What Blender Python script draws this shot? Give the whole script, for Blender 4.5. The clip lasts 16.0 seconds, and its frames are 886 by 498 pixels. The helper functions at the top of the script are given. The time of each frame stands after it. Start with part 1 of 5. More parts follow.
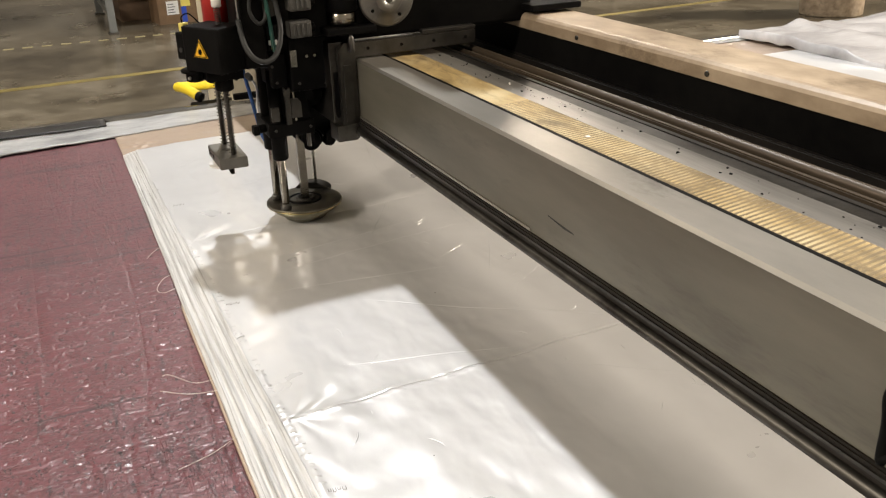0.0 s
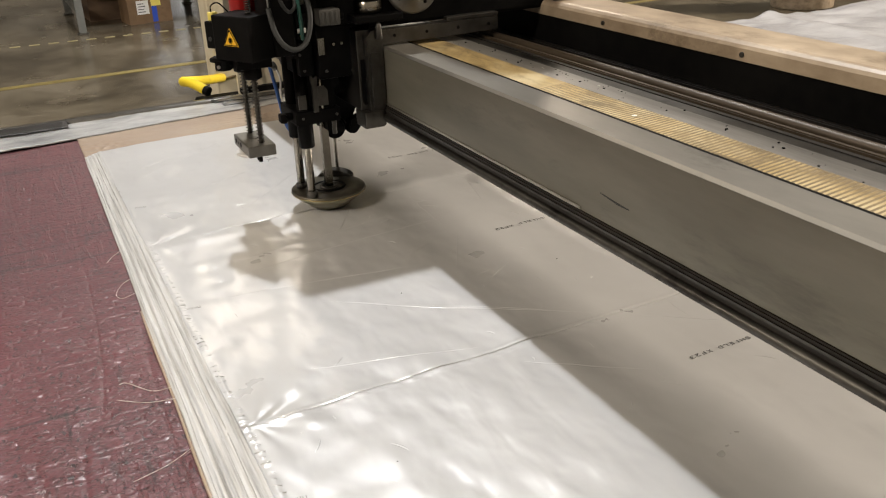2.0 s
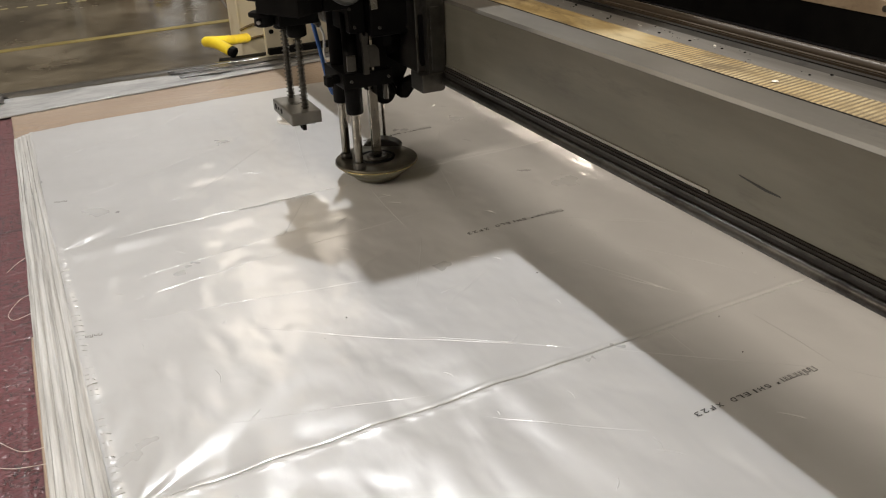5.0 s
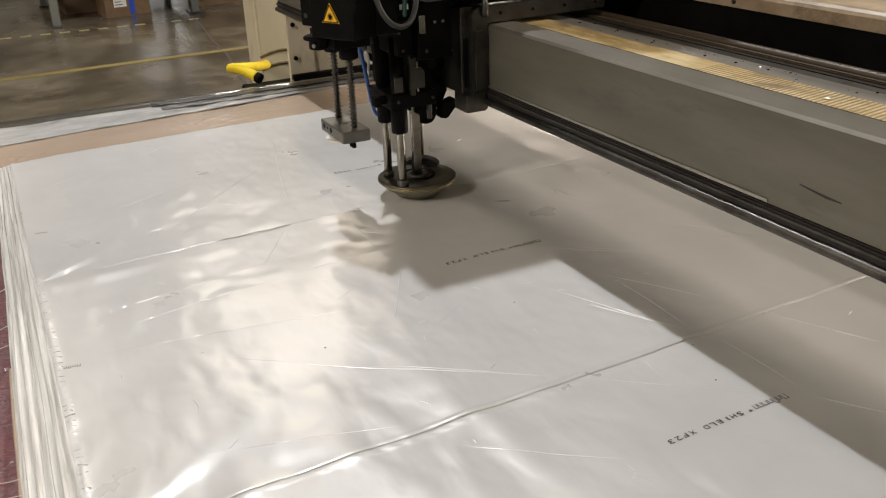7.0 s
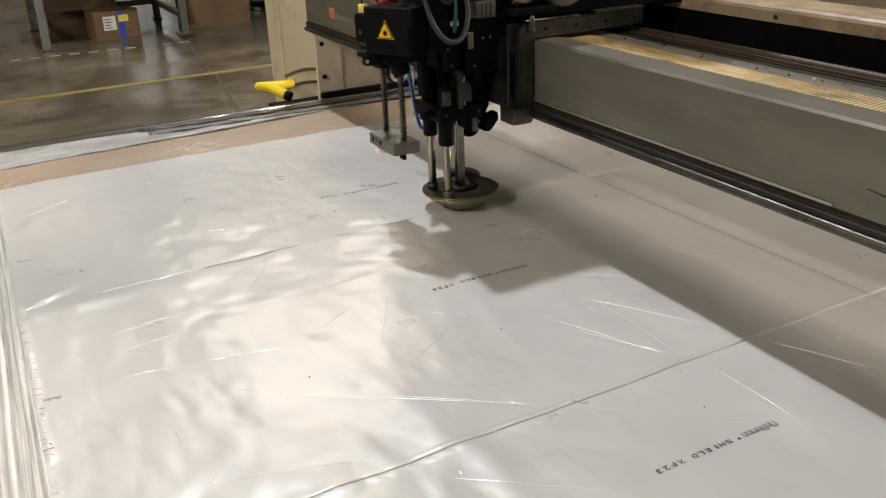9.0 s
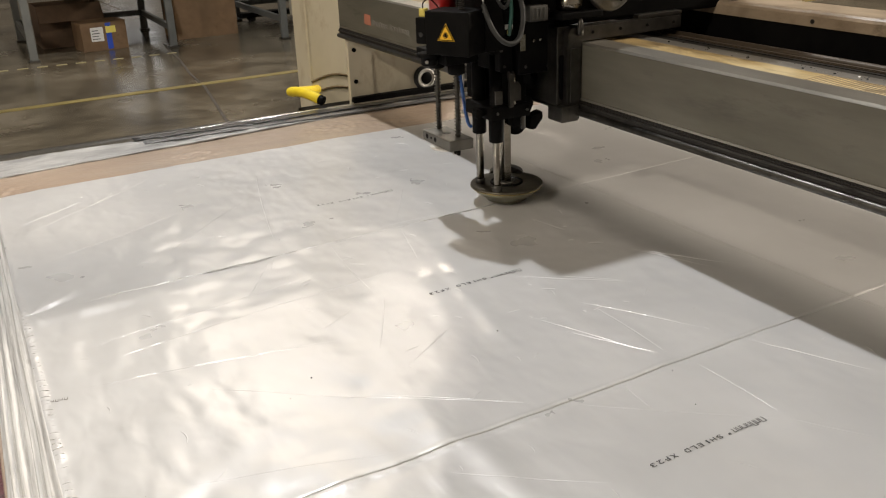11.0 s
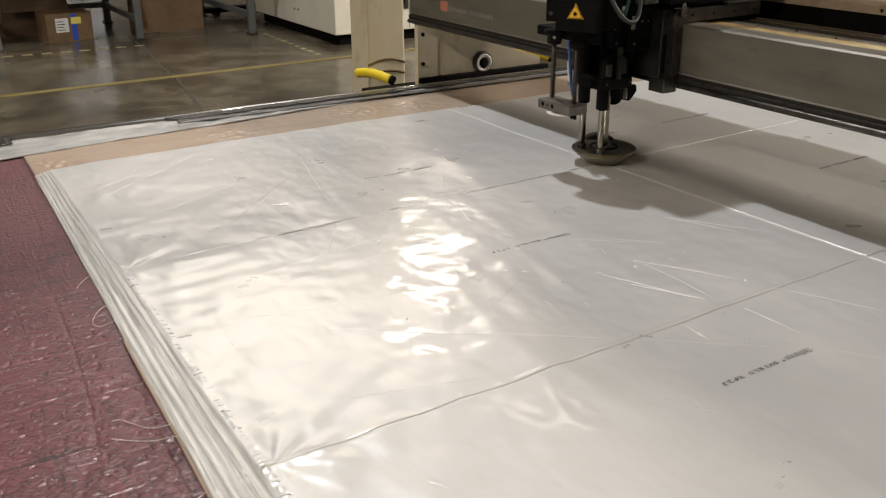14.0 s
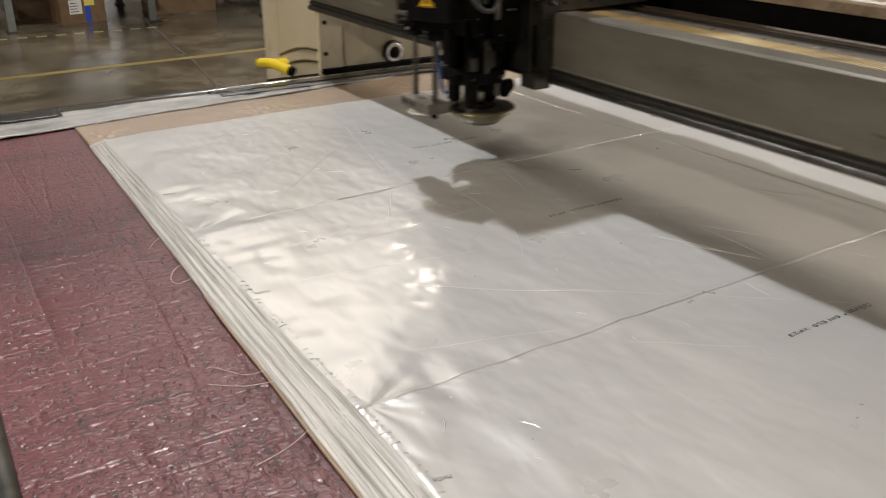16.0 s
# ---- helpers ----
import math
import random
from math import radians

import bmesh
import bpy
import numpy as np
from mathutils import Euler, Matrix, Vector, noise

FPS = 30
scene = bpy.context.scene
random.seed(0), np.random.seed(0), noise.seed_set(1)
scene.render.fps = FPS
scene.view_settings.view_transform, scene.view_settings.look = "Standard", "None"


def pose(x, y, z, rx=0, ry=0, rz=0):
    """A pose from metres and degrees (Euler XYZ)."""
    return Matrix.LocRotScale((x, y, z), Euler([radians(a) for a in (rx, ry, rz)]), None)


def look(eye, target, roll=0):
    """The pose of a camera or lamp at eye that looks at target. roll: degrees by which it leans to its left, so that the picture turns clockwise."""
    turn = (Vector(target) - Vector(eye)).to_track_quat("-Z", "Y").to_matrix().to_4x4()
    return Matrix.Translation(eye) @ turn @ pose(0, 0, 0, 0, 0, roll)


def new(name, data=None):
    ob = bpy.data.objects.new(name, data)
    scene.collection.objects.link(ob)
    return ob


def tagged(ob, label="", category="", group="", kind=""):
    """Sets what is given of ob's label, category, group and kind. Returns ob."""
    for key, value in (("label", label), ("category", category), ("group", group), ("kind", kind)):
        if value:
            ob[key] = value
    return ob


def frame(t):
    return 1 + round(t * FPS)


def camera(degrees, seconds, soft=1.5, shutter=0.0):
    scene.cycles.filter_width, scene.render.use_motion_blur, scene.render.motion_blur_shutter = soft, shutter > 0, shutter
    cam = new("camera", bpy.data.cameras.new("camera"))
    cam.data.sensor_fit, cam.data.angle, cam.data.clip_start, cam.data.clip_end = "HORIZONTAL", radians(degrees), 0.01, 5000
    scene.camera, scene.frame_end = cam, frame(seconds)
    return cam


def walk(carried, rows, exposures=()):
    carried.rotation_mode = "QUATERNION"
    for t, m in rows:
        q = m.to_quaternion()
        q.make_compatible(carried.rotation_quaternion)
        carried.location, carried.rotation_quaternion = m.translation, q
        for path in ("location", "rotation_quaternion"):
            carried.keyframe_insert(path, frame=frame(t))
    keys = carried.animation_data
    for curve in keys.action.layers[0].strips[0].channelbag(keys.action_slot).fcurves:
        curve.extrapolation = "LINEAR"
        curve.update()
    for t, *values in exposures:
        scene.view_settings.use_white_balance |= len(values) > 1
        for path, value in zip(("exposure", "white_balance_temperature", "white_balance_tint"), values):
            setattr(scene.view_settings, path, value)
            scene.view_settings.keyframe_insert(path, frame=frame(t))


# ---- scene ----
import functools

cam = camera(52.2, 16.0, soft=1.15, shutter=0.5)
PATH = [
    (0, (-0.141, -2.162, 1.455), (0.596, -0.478, 0.667), -2.1),
    (0.5, (-0.141, -2.163, 1.467), (0.614, -0.48, 0.694), -2.5),
    (1, (-0.139, -2.162, 1.459), (0.628, -0.484, 0.687), -2.5),
    (1.5, (-0.131, -2.158, 1.45), (0.646, -0.488, 0.67), -2.3),
    (2, (-0.112, -2.147, 1.446), (0.665, -0.485, 0.651), -2.5),
    (2.5, (-0.058, -2.119, 1.435), (0.7, -0.453, 0.627), -2.3),
    (3, (0.058, -2.047, 1.433), (0.725, -0.355, 0.602), -2.7),
    (3.5, (0.106, -1.995, 1.415), (0.729, -0.3, 0.556), -3.8),
    (4, (0.08, -1.954, 1.406), (0.752, -0.29, 0.523), -3.9),
    (6.5, (0.049, -1.963, 1.408), (0.839, -0.32, 0.586), -1.8),
    (7, (0.058, -1.969, 1.412), (0.846, -0.319, 0.604), -2.2),
    (7.5, (0.065, -1.971, 1.411), (0.858, -0.316, 0.616), -2.6),
    (8, (0.068, -1.965, 1.413), (0.87, -0.309, 0.627), -2.6),
    (8.5, (0.069, -1.963, 1.413), (0.875, -0.306, 0.635), -2.4),
    (9, (0.072, -1.962, 1.416), (0.884, -0.304, 0.647), -2.4),
    (11.5, (0.016, -1.996, 1.423), (0.879, -0.352, 0.68), -1.6),
    (12, (-0.032, -2.01, 1.426), (0.843, -0.368, 0.693), 0.0),
    (12.5, (-0.023, -2.03, 1.419), (0.823, -0.377, 0.676), 0.5),
    (13, (-0.047, -2.049, 1.412), (0.763, -0.383, 0.658), -0.2),
    (13.5, (-0.101, -2.045, 1.416), (0.757, -0.401, 0.667), -0.8),
    (14, (-0.199, -2.032, 1.418), (0.749, -0.437, 0.673), -0.3),
    (14.5, (-0.265, -2.036, 1.411), (0.704, -0.456, 0.659), -0.2),
    (15, (-0.28, -2.036, 1.41), (0.69, -0.46, 0.651), -0.4),
    (15.5, (-0.291, -2.03, 1.405), (0.67, -0.452, 0.639), -0.3),
    (16, (-0.308, -2.03, 1.4), (0.629, -0.442, 0.625), -0.3),
]
EXPOSURE = [(0.0, -0.20), (2.0, -0.46), (2.6, -0.50), (3.5, -0.62), (4.2, -0.74), (6.5, -0.76), (9.0, -0.78), (11.5, -0.86), (13.0, -1.00), (14.5, -1.03), (15.5, -0.98), (16.0, -0.91)]
walk(cam, [(t, look(eye, target, roll)) for t, eye, target, roll in PATH], EXPOSURE)

TZ = 0.85  # height of the cutting surface
# gantry and head in the course of the clip: seconds, x of the tool, y of the tool
TRAVEL = [(0.0, 0.263, -0.603), (3.5, 0.469, -0.592), (7.0, 0.676, -0.580), (9.0, 0.794, -0.571),
          (11.5, 0.941, -0.563), (13.0, 1.030, -0.560), (14.0, 1.089, -0.558), (14.2, 1.097, -0.558),
          (14.5, 1.100, -0.560), (15.3, 1.099, -0.560), (15.4, 1.082, -0.560), (15.5, 1.029, -0.561),
          (15.6, 0.958, -0.561), (15.8, 0.802, -0.561), (16.0, 0.644, -0.561)]
FOOT = [(0.0, 0.0), (15.25, 0.0), (15.35, 0.012), (15.45, 0.06), (15.55, 0.084), (16.0, 0.086)]

# ---- world and lamps ----
world = bpy.data.worlds.new("hall_dark")
scene.world = world
world.use_nodes = True
world.node_tree.nodes["Background"].inputs[0].default_value = (0.9, 0.85, 0.78, 1)
world.node_tree.nodes["Background"].inputs[1].default_value = 0.02

HALL_H = 13.2
COOL, WARM = (0.985, 0.99, 1.0), (1.0, 0.87, 0.725)
LAMPS = [  # x, y, height, watts, tint and side of each hall or fill lamp
    # the second here is an unseen fill lamp, added to light the film heap
    (1.10, 2.3, 7.9, 840, COOL, 0.24), (6.5, -3.0, 7.9, 120, WARM, 0.9),
    (2.25, 5.6, 7.9, 40, COOL, 0.6), (6.4, 17.5, 10.8, 720, WARM, 5.6), (8.9, 13.6, 7.9, 300, WARM, 1.45), (8.0, 8.2, 7.9, 30, WARM, 0.8),
    # four unseen fill lamps, added to brighten the shaded sides
    (-5.0, 7.0, 7.9, 120, WARM, 0.6), (-10.5, 2.0, 7.9, 700, WARM, 0.6), (-9.5, -4.2, 7.9, 1850, WARM, 0.6), (1.5, -6.0, 7.9, 150, WARM, 0.6)]


def overhead_lamp(x, y, z, watts, tint, side):
    lamp = bpy.data.lights.new("hall_or_fill_lamp", "AREA")
    lamp.shape, lamp.size, lamp.size_y = "RECTANGLE", side, side * 1.3
    lamp.energy, lamp.color = watts, tint
    new("hall_or_fill_lamp", lamp).matrix_world = pose(x, y, z)


for row in LAMPS:
    overhead_lamp(*row)
east_fill = bpy.data.lights.new("east_fill_lamp", "AREA")  # unseen lamp added at the hall's east end, aimed along it under the gantry
east_fill.shape, east_fill.size, east_fill.size_y, east_fill.energy, east_fill.color = "RECTANGLE", 2.6, 2.0, 6500, WARM
new("east_fill_lamp", east_fill).matrix_world = look((16.5, -1.5, 7.9), (1.0, -0.8, 0.85))
for x in (4.7, 5.6):  # tall lit door lights in the far wall
    lamp = bpy.data.lights.new("door_light", "AREA")
    lamp.shape, lamp.size, lamp.size_y, lamp.energy, lamp.color = "RECTANGLE", 0.45, 1.8, 9, COOL
    new("door_light", lamp).matrix_world = pose(x, 29.9, 4.0, -90)


# ---- materials ----
def node(nt, kind, **inputs):
    n = nt.nodes.new(kind)
    for k, v in inputs.items():
        k = k.replace("_", " ")
        n.inputs[k].default_value = v
    return n


def base_material(name):
    m = bpy.data.materials.new(name)
    m.use_nodes = True
    return m, m.node_tree, m.node_tree.nodes["Principled BSDF"]


def coords(nt, scale=(1, 1, 1), kind="Object", rot=(0, 0, 0)):
    tc = nt.nodes.new("ShaderNodeTexCoord")
    mp = nt.nodes.new("ShaderNodeMapping")
    mp.inputs["Scale"].default_value = scale
    mp.inputs["Rotation"].default_value = rot
    nt.links.new(tc.outputs[kind], mp.inputs["Vector"])
    return mp.outputs["Vector"]


def ramp(nt, fac, stops):
    r = nt.nodes.new("ShaderNodeValToRGB")
    e = r.color_ramp.elements
    e[0].position, e[0].color = stops[0][0], (*stops[0][1], 1)
    e[1].position, e[1].color = stops[-1][0], (*stops[-1][1], 1)
    for p, c in stops[1:-1]:
        e.new(p).color = (*c, 1)
    nt.links.new(fac, r.inputs["Fac"])
    return r.outputs["Color"]


def noise_tex(nt, vec, scale, detail=5, rough=0.6, dist=0.0):
    n = node(nt, "ShaderNodeTexNoise", Scale=scale, Detail=detail, Roughness=rough, Distortion=dist)
    nt.links.new(vec, n.inputs["Vector"])
    return n.outputs["Fac"]


def bump(nt, height, strength, distance, normal=None):
    b = node(nt, "ShaderNodeBump", Strength=strength, Distance=distance)
    nt.links.new(height, b.inputs["Height"])
    if normal is not None:
        nt.links.new(normal, b.inputs["Normal"])
    return b.outputs["Normal"]


def mixcol(nt, fac, a, b, mode="MIX"):
    mx = nt.nodes.new("ShaderNodeMix")
    mx.data_type, mx.blend_type = "RGBA", mode
    for i, v in ((0, fac), (6, a), (7, b)):
        if hasattr(v, "links"):
            nt.links.new(v, mx.inputs[i])
        else:
            mx.inputs[i].default_value = v if i == 0 else (*v, 1)
    return mx.outputs[2]


def surface(name, dark, light, rough=(0.4, 0.6), metal=0.0, scale=30.0, stretch=(1, 1, 1), bumps=0.15, fine=220.0,
            coat=0.0, depth=0.0008, stain=None, spec=0.5):
    """Two tones mixed by grain and by broad patches, with uneven gloss and fine relief."""
    m, nt, p = base_material(name)
    v = coords(nt, stretch)
    a, b = noise_tex(nt, v, scale, 6), noise_tex(nt, v, scale * 0.13, 3)
    mul = nt.nodes.new("ShaderNodeMath")
    mul.operation = "ADD"
    half = nt.nodes.new("ShaderNodeMath")
    half.operation, half.inputs[1].default_value = "MULTIPLY", 0.5
    nt.links.new(a, mul.inputs[0]), nt.links.new(b, mul.inputs[1]), nt.links.new(mul.outputs[0], half.inputs[0])
    col = ramp(nt, half.outputs[0], [(0.34, dark), (0.66, light)])
    if stain:
        s = ramp(nt, noise_tex(nt, v, scale * 0.35, 7, 0.75), [(0.56, (0, 0, 0)), (0.70, (1, 1, 1))])
        col = mixcol(nt, s, col, stain)
    nt.links.new(col, p.inputs["Base Color"])
    rr = node(nt, "ShaderNodeMapRange", To_Min=rough[0], To_Max=rough[1])
    rr.inputs["From Min"].default_value, rr.inputs["From Max"].default_value = 0.3, 0.7
    nt.links.new(b, rr.inputs["Value"])
    nt.links.new(rr.outputs[0], p.inputs["Roughness"])
    p.inputs["Metallic"].default_value = metal
    p.inputs["Specular IOR Level"].default_value = spec
    p.inputs["Coat Weight"].default_value = coat
    nt.links.new(bump(nt, noise_tex(nt, v, fine, 3), bumps, depth), p.inputs["Normal"])
    return m


BLACK = surface("black_anodised", (0.002, 0.002, 0.0024), (0.006, 0.0058, 0.0055), (0.45, 0.65), 0.0, 40, spec=0.06)
BLACK_GLOSS = surface("black_oiled_rail", (0.006, 0.006, 0.006), (0.022, 0.019, 0.016), (0.32, 0.52), 0.0, 25, (1, 0.2, 1), spec=0.28)
RAIL_BROWN = surface("oily_brown_rail", (0.020, 0.015, 0.010), (0.075, 0.056, 0.038), (0.34, 0.55), 0.4, 18, (1, 0.15, 1))
RUBBER = surface("black_rubber", (0.012, 0.012, 0.012), (0.03, 0.03, 0.03), (0.6, 0.8), 0, 60)
STEEL = surface("worn_steel", (0.30, 0.29, 0.27), (0.50, 0.49, 0.46), (0.22, 0.42), 0.95, 35, (1, 1, 1), 0.1, 300, stain=(0.16, 0.15, 0.13))
ROD_STEEL = surface("ground_rod_steel", (0.20, 0.185, 0.16), (0.33, 0.31, 0.27), (0.16, 0.28), 1.0, 20, (1, 1, 6))
BLOCK_STEEL = surface("machined_grey_steel", (0.13, 0.125, 0.112), (0.22, 0.212, 0.19), (0.34, 0.5), 0.7, 30, stain=(0.09, 0.085, 0.075))
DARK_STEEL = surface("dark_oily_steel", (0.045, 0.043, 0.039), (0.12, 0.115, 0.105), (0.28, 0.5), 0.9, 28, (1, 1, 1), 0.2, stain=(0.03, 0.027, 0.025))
BEAM_GREY = surface("beam_grey_steel", (0.122, 0.116, 0.092), (0.222, 0.212, 0.174), (0.30, 0.46), 0.5, 9, (1, 0.4, 2.2), 0.07, 180, stain=(0.085, 0.08, 0.066))
BEAM_TOP = surface("beam_top_aluminium", (0.29, 0.275, 0.24), (0.50, 0.475, 0.425), (0.26, 0.44), 0.85, 14, (1, 0.4, 1), 0.06, 200, stain=(0.17, 0.16, 0.14))
BED_STEEL = surface("dirty_bed_steel", (0.14, 0.133, 0.12), (0.62, 0.60, 0.56), (0.22, 0.42), 0.8, 20, (1.6, 0.12, 1), 0.25, 240, stain=(0.04, 0.036, 0.03))
BELT_GRIME = surface("belt_grime", (0.075, 0.055, 0.028), (0.19, 0.14, 0.065), (0.5, 0.7), 0.0, 40, (1, 0.3, 1))
TAN = surface("tan_stone_laminate", (0.17, 0.125, 0.082), (0.45, 0.365, 0.265), (0.28, 0.48), 0.0, 24, (1, 0.6, 1), 0.15, 160, stain=(0.11, 0.08, 0.05))
CREAM = surface("cream_machine_paint", (0.50, 0.455, 0.34), (0.62, 0.575, 0.45), (0.34, 0.5), 0.0, 9, (1, 1, 0.5), 0.08, 180, stain=(0.40, 0.33, 0.21))
YELLOW = surface("yellow_plastic", (0.62, 0.46, 0.01), (0.80, 0.62, 0.03), (0.28, 0.4), 0.0, 24, stain=(0.48, 0.36, 0.03))
SIGN_YELLOW = surface("sign_yellow", (0.75, 0.42, 0.01), (0.80, 0.47, 0.02), (0.4, 0.5))
RED_PAINT = surface("red_enamel", (0.28, 0.010, 0.009), (0.38, 0.018, 0.015), (0.25, 0.35))
WHITE_PLASTIC = surface("white_plastic", (0.62, 0.61, 0.58), (0.74, 0.73, 0.70), (0.35, 0.5))
GREY_PLASTIC = surface("grey_connector", (0.045, 0.044, 0.040), (0.085, 0.082, 0.075), (0.45, 0.6))
BLUE_HOSE = surface("blue_hose", (0.02, 0.08, 0.32), (0.04, 0.14, 0.45), (0.3, 0.4))
GREEN_WIRE = surface("green_wire", (0.015, 0.07, 0.055), (0.025, 0.10, 0.08), (0.4, 0.5))
GREY_CABLE = surface("grey_cable", (0.022, 0.023, 0.023), (0.042, 0.044, 0.044), (0.45, 0.6), spec=0.2)
BRASS = surface("brass_rim", (0.50, 0.38, 0.13), (0.66, 0.52, 0.22), (0.18, 0.3), 1.0, 60)
FOOT_METAL = surface("foot_plate_metal", (0.06, 0.054, 0.042), (0.13, 0.118, 0.092), (0.3, 0.5), 0.85, 45, (1, 1, 1), 0.15, stain=(0.07, 0.06, 0.05))
FOOT_SKIRT = surface("foot_skirt_metal", (0.14, 0.135, 0.10), (0.25, 0.24, 0.18), (0.28, 0.42), 0.8, 50)
CARD = surface("cardboard", (0.130, 0.078, 0.039), (0.19, 0.117, 0.061), (0.75, 0.9), 0, 12, stain=(0.115, 0.068, 0.034))
CARD_DARK = surface("dark_cardboard", (0.065, 0.040, 0.024), (0.10, 0.063, 0.037), (0.75, 0.9), 0, 12)
DESK_STEEL = surface("grey_bench_steel", (0.085, 0.090, 0.088), (0.13, 0.136, 0.13), (0.4, 0.55), 0.2, 14)
CABINET = surface("cabinet_paint", (0.58, 0.56, 0.48), (0.68, 0.66, 0.57), (0.35, 0.5), 0.0, 5)
PAPER_WHITE = surface("label_paper", (0.66, 0.65, 0.62), (0.76, 0.75, 0.72), (0.6, 0.7))
TAPE_BLUE = surface("blue_tape", (0.02, 0.06, 0.38), (0.03, 0.08, 0.46), (0.4, 0.5))
TAPE_YELLOW = surface("yellow_tape", (0.66, 0.55, 0.10), (0.74, 0.63, 0.16), (0.5, 0.6))
INK = surface("grey_ink", (0.05, 0.05, 0.052), (0.085, 0.085, 0.088), (0.5, 0.6))
LOGO_GREY = surface("logo_grey", (0.14, 0.13, 0.115), (0.20, 0.19, 0.165), (0.5, 0.6))
LOGO_RED = surface("logo_red", (0.36, 0.13, 0.08), (0.42, 0.17, 0.11), (0.5, 0.6))
THREAD = surface("white_thread", (0.60, 0.52, 0.48), (0.70, 0.62, 0.58), (0.4, 0.5))
WALL = surface("hall_wall_paint", (0.30, 0.29, 0.27), (0.38, 0.37, 0.34), (0.6, 0.8), 0, 2)
CEIL = surface("hall_roof_sheet", (0.22, 0.22, 0.21), (0.30, 0.30, 0.28), (0.5, 0.7), 0, 2)


def fabric_material():
    """White ply under a clear, wrinkled vacuum film."""
    m, nt, p = base_material("white_fabric_under_film")
    v = coords(nt)
    tone = noise_tex(nt, v, 3.2, 4)
    col = ramp(nt, tone, [(0.30, (0.585, 0.584, 0.58)), (0.70, (0.675, 0.676, 0.675))])
    nt.links.new(col, p.inputs["Base Color"])
    rr = node(nt, "ShaderNodeMapRange", To_Min=0.24, To_Max=0.34)
    nt.links.new(noise_tex(nt, v, 7, 4), rr.inputs["Value"])
    nt.links.new(rr.outputs[0], p.inputs["Roughness"])
    p.inputs["Specular IOR Level"].default_value = 0.8
    p.inputs["Metallic"].default_value = 0.26
    sep = nt.nodes.new("ShaderNodeSeparateXYZ")
    nt.links.new(v, sep.inputs[0])
    slack = node(nt, "ShaderNodeMapRange", From_Min=0.30, From_Max=0.80, To_Min=1.0, To_Max=0.3)
    nt.links.new(sep.outputs["X"], slack.inputs["Value"])
    dent = nt.nodes.new("ShaderNodeMath")
    dent.operation = "MULTIPLY"
    nt.links.new(noise_tex(nt, coords(nt, (1.3, 0.7, 1), rot=(0, 0, 0.12)), 19, 1.5, 0.4, 0.2), dent.inputs[0])
    nt.links.new(slack.outputs[0], dent.inputs[1])
    soft = bump(nt, dent.outputs[0], 1.0, 0.0042)
    soft = bump(nt, noise_tex(nt, coords(nt, (1.2, 0.7, 1), rot=(0, 0, -0.4)), 6.5, 1, 0.4, 0.0), 0.8, 0.0050, soft)
    n2 = bump(nt, noise_tex(nt, coords(nt, (1.4, 0.8, 1), rot=(0, 0, 0.3)), 60, 1, 0.5, 0.2), 0.06, 0.0012, soft)
    nt.links.new(n2, p.inputs["Normal"])
    p.inputs["Coat Weight"].default_value = 0.36
    p.inputs["Coat Roughness"].default_value = 0.022
    film = bump(nt, noise_tex(nt, coords(nt, (0.45, 1, 1), rot=(0, 0, -0.12)), 9, 2, 0.4, 0.3), 1.0, 0.0022)
    film = bump(nt, noise_tex(nt, coords(nt, (0.8, 1, 1)), 48, 2, 0.5, 0.2), 0.12, 0.0010, film)
    nt.links.new(film, p.inputs["Coat Normal"])
    return m


FABRIC = fabric_material()


def belt_material():
    """Yellow belt with smeared dark grease and paler rubbed patches."""
    m, nt, p = base_material("worn_yellow_belt")
    grain = noise_tex(nt, coords(nt, (1, 0.3, 1)), 60, 5)
    col = ramp(nt, grain, [(0.32, (0.23, 0.165, 0.070)), (0.68, (0.40, 0.30, 0.140))])
    rubbed = ramp(nt, noise_tex(nt, coords(nt, (1, 0.5, 1)), 11, 4, 0.6), [(0.50, (0, 0, 0)), (0.66, (0.8, 0.8, 0.8))])
    col = mixcol(nt, rubbed, col, (0.46, 0.39, 0.24))
    grease = ramp(nt, noise_tex(nt, coords(nt, (1.2, 0.45, 1), rot=(0, 0, 0.25)), 16, 6, 0.7, 0.8), [(0.48, (0, 0, 0)), (0.64, (0.85, 0.85, 0.85))])
    col = mixcol(nt, grease, col, (0.085, 0.060, 0.030))
    nt.links.new(col, p.inputs["Base Color"])
    rr = node(nt, "ShaderNodeMapRange", To_Min=0.28, To_Max=0.55)
    nt.links.new(grain, rr.inputs["Value"])
    nt.links.new(rr.outputs[0], p.inputs["Roughness"])
    nt.links.new(bump(nt, grain, 0.3, 0.0006), p.inputs["Normal"])
    return m


YELLOW_BELT = belt_material()


def ply_edge_material():
    m, nt, p = base_material("stacked_ply_edge")
    v = coords(nt, (210, 5, 30))
    col = ramp(nt, noise_tex(nt, v, 1.0, 4), [(0.30, (0.27, 0.268, 0.256)), (0.46, (0.50, 0.497, 0.485)), (0.66, (0.68, 0.678, 0.666))])
    nt.links.new(col, p.inputs["Base Color"])
    p.inputs["Roughness"].default_value = 0.32
    p.inputs["Coat Weight"].default_value = 0.5
    p.inputs["Coat Roughness"].default_value = 0.1
    nt.links.new(bump(nt, noise_tex(nt, v, 1.3, 4), 0.6, 0.002), p.inputs["Normal"])
    return m


PLY_EDGE = ply_edge_material()
# film grey that also carries the shade between plies in its colour
EDGE_AND_SHADE = surface("grey_edge_and_shade", (0.28, 0.275, 0.26), (0.42, 0.415, 0.395), (0.25, 0.4), 0.0, 60, (1, 0.1, 1))


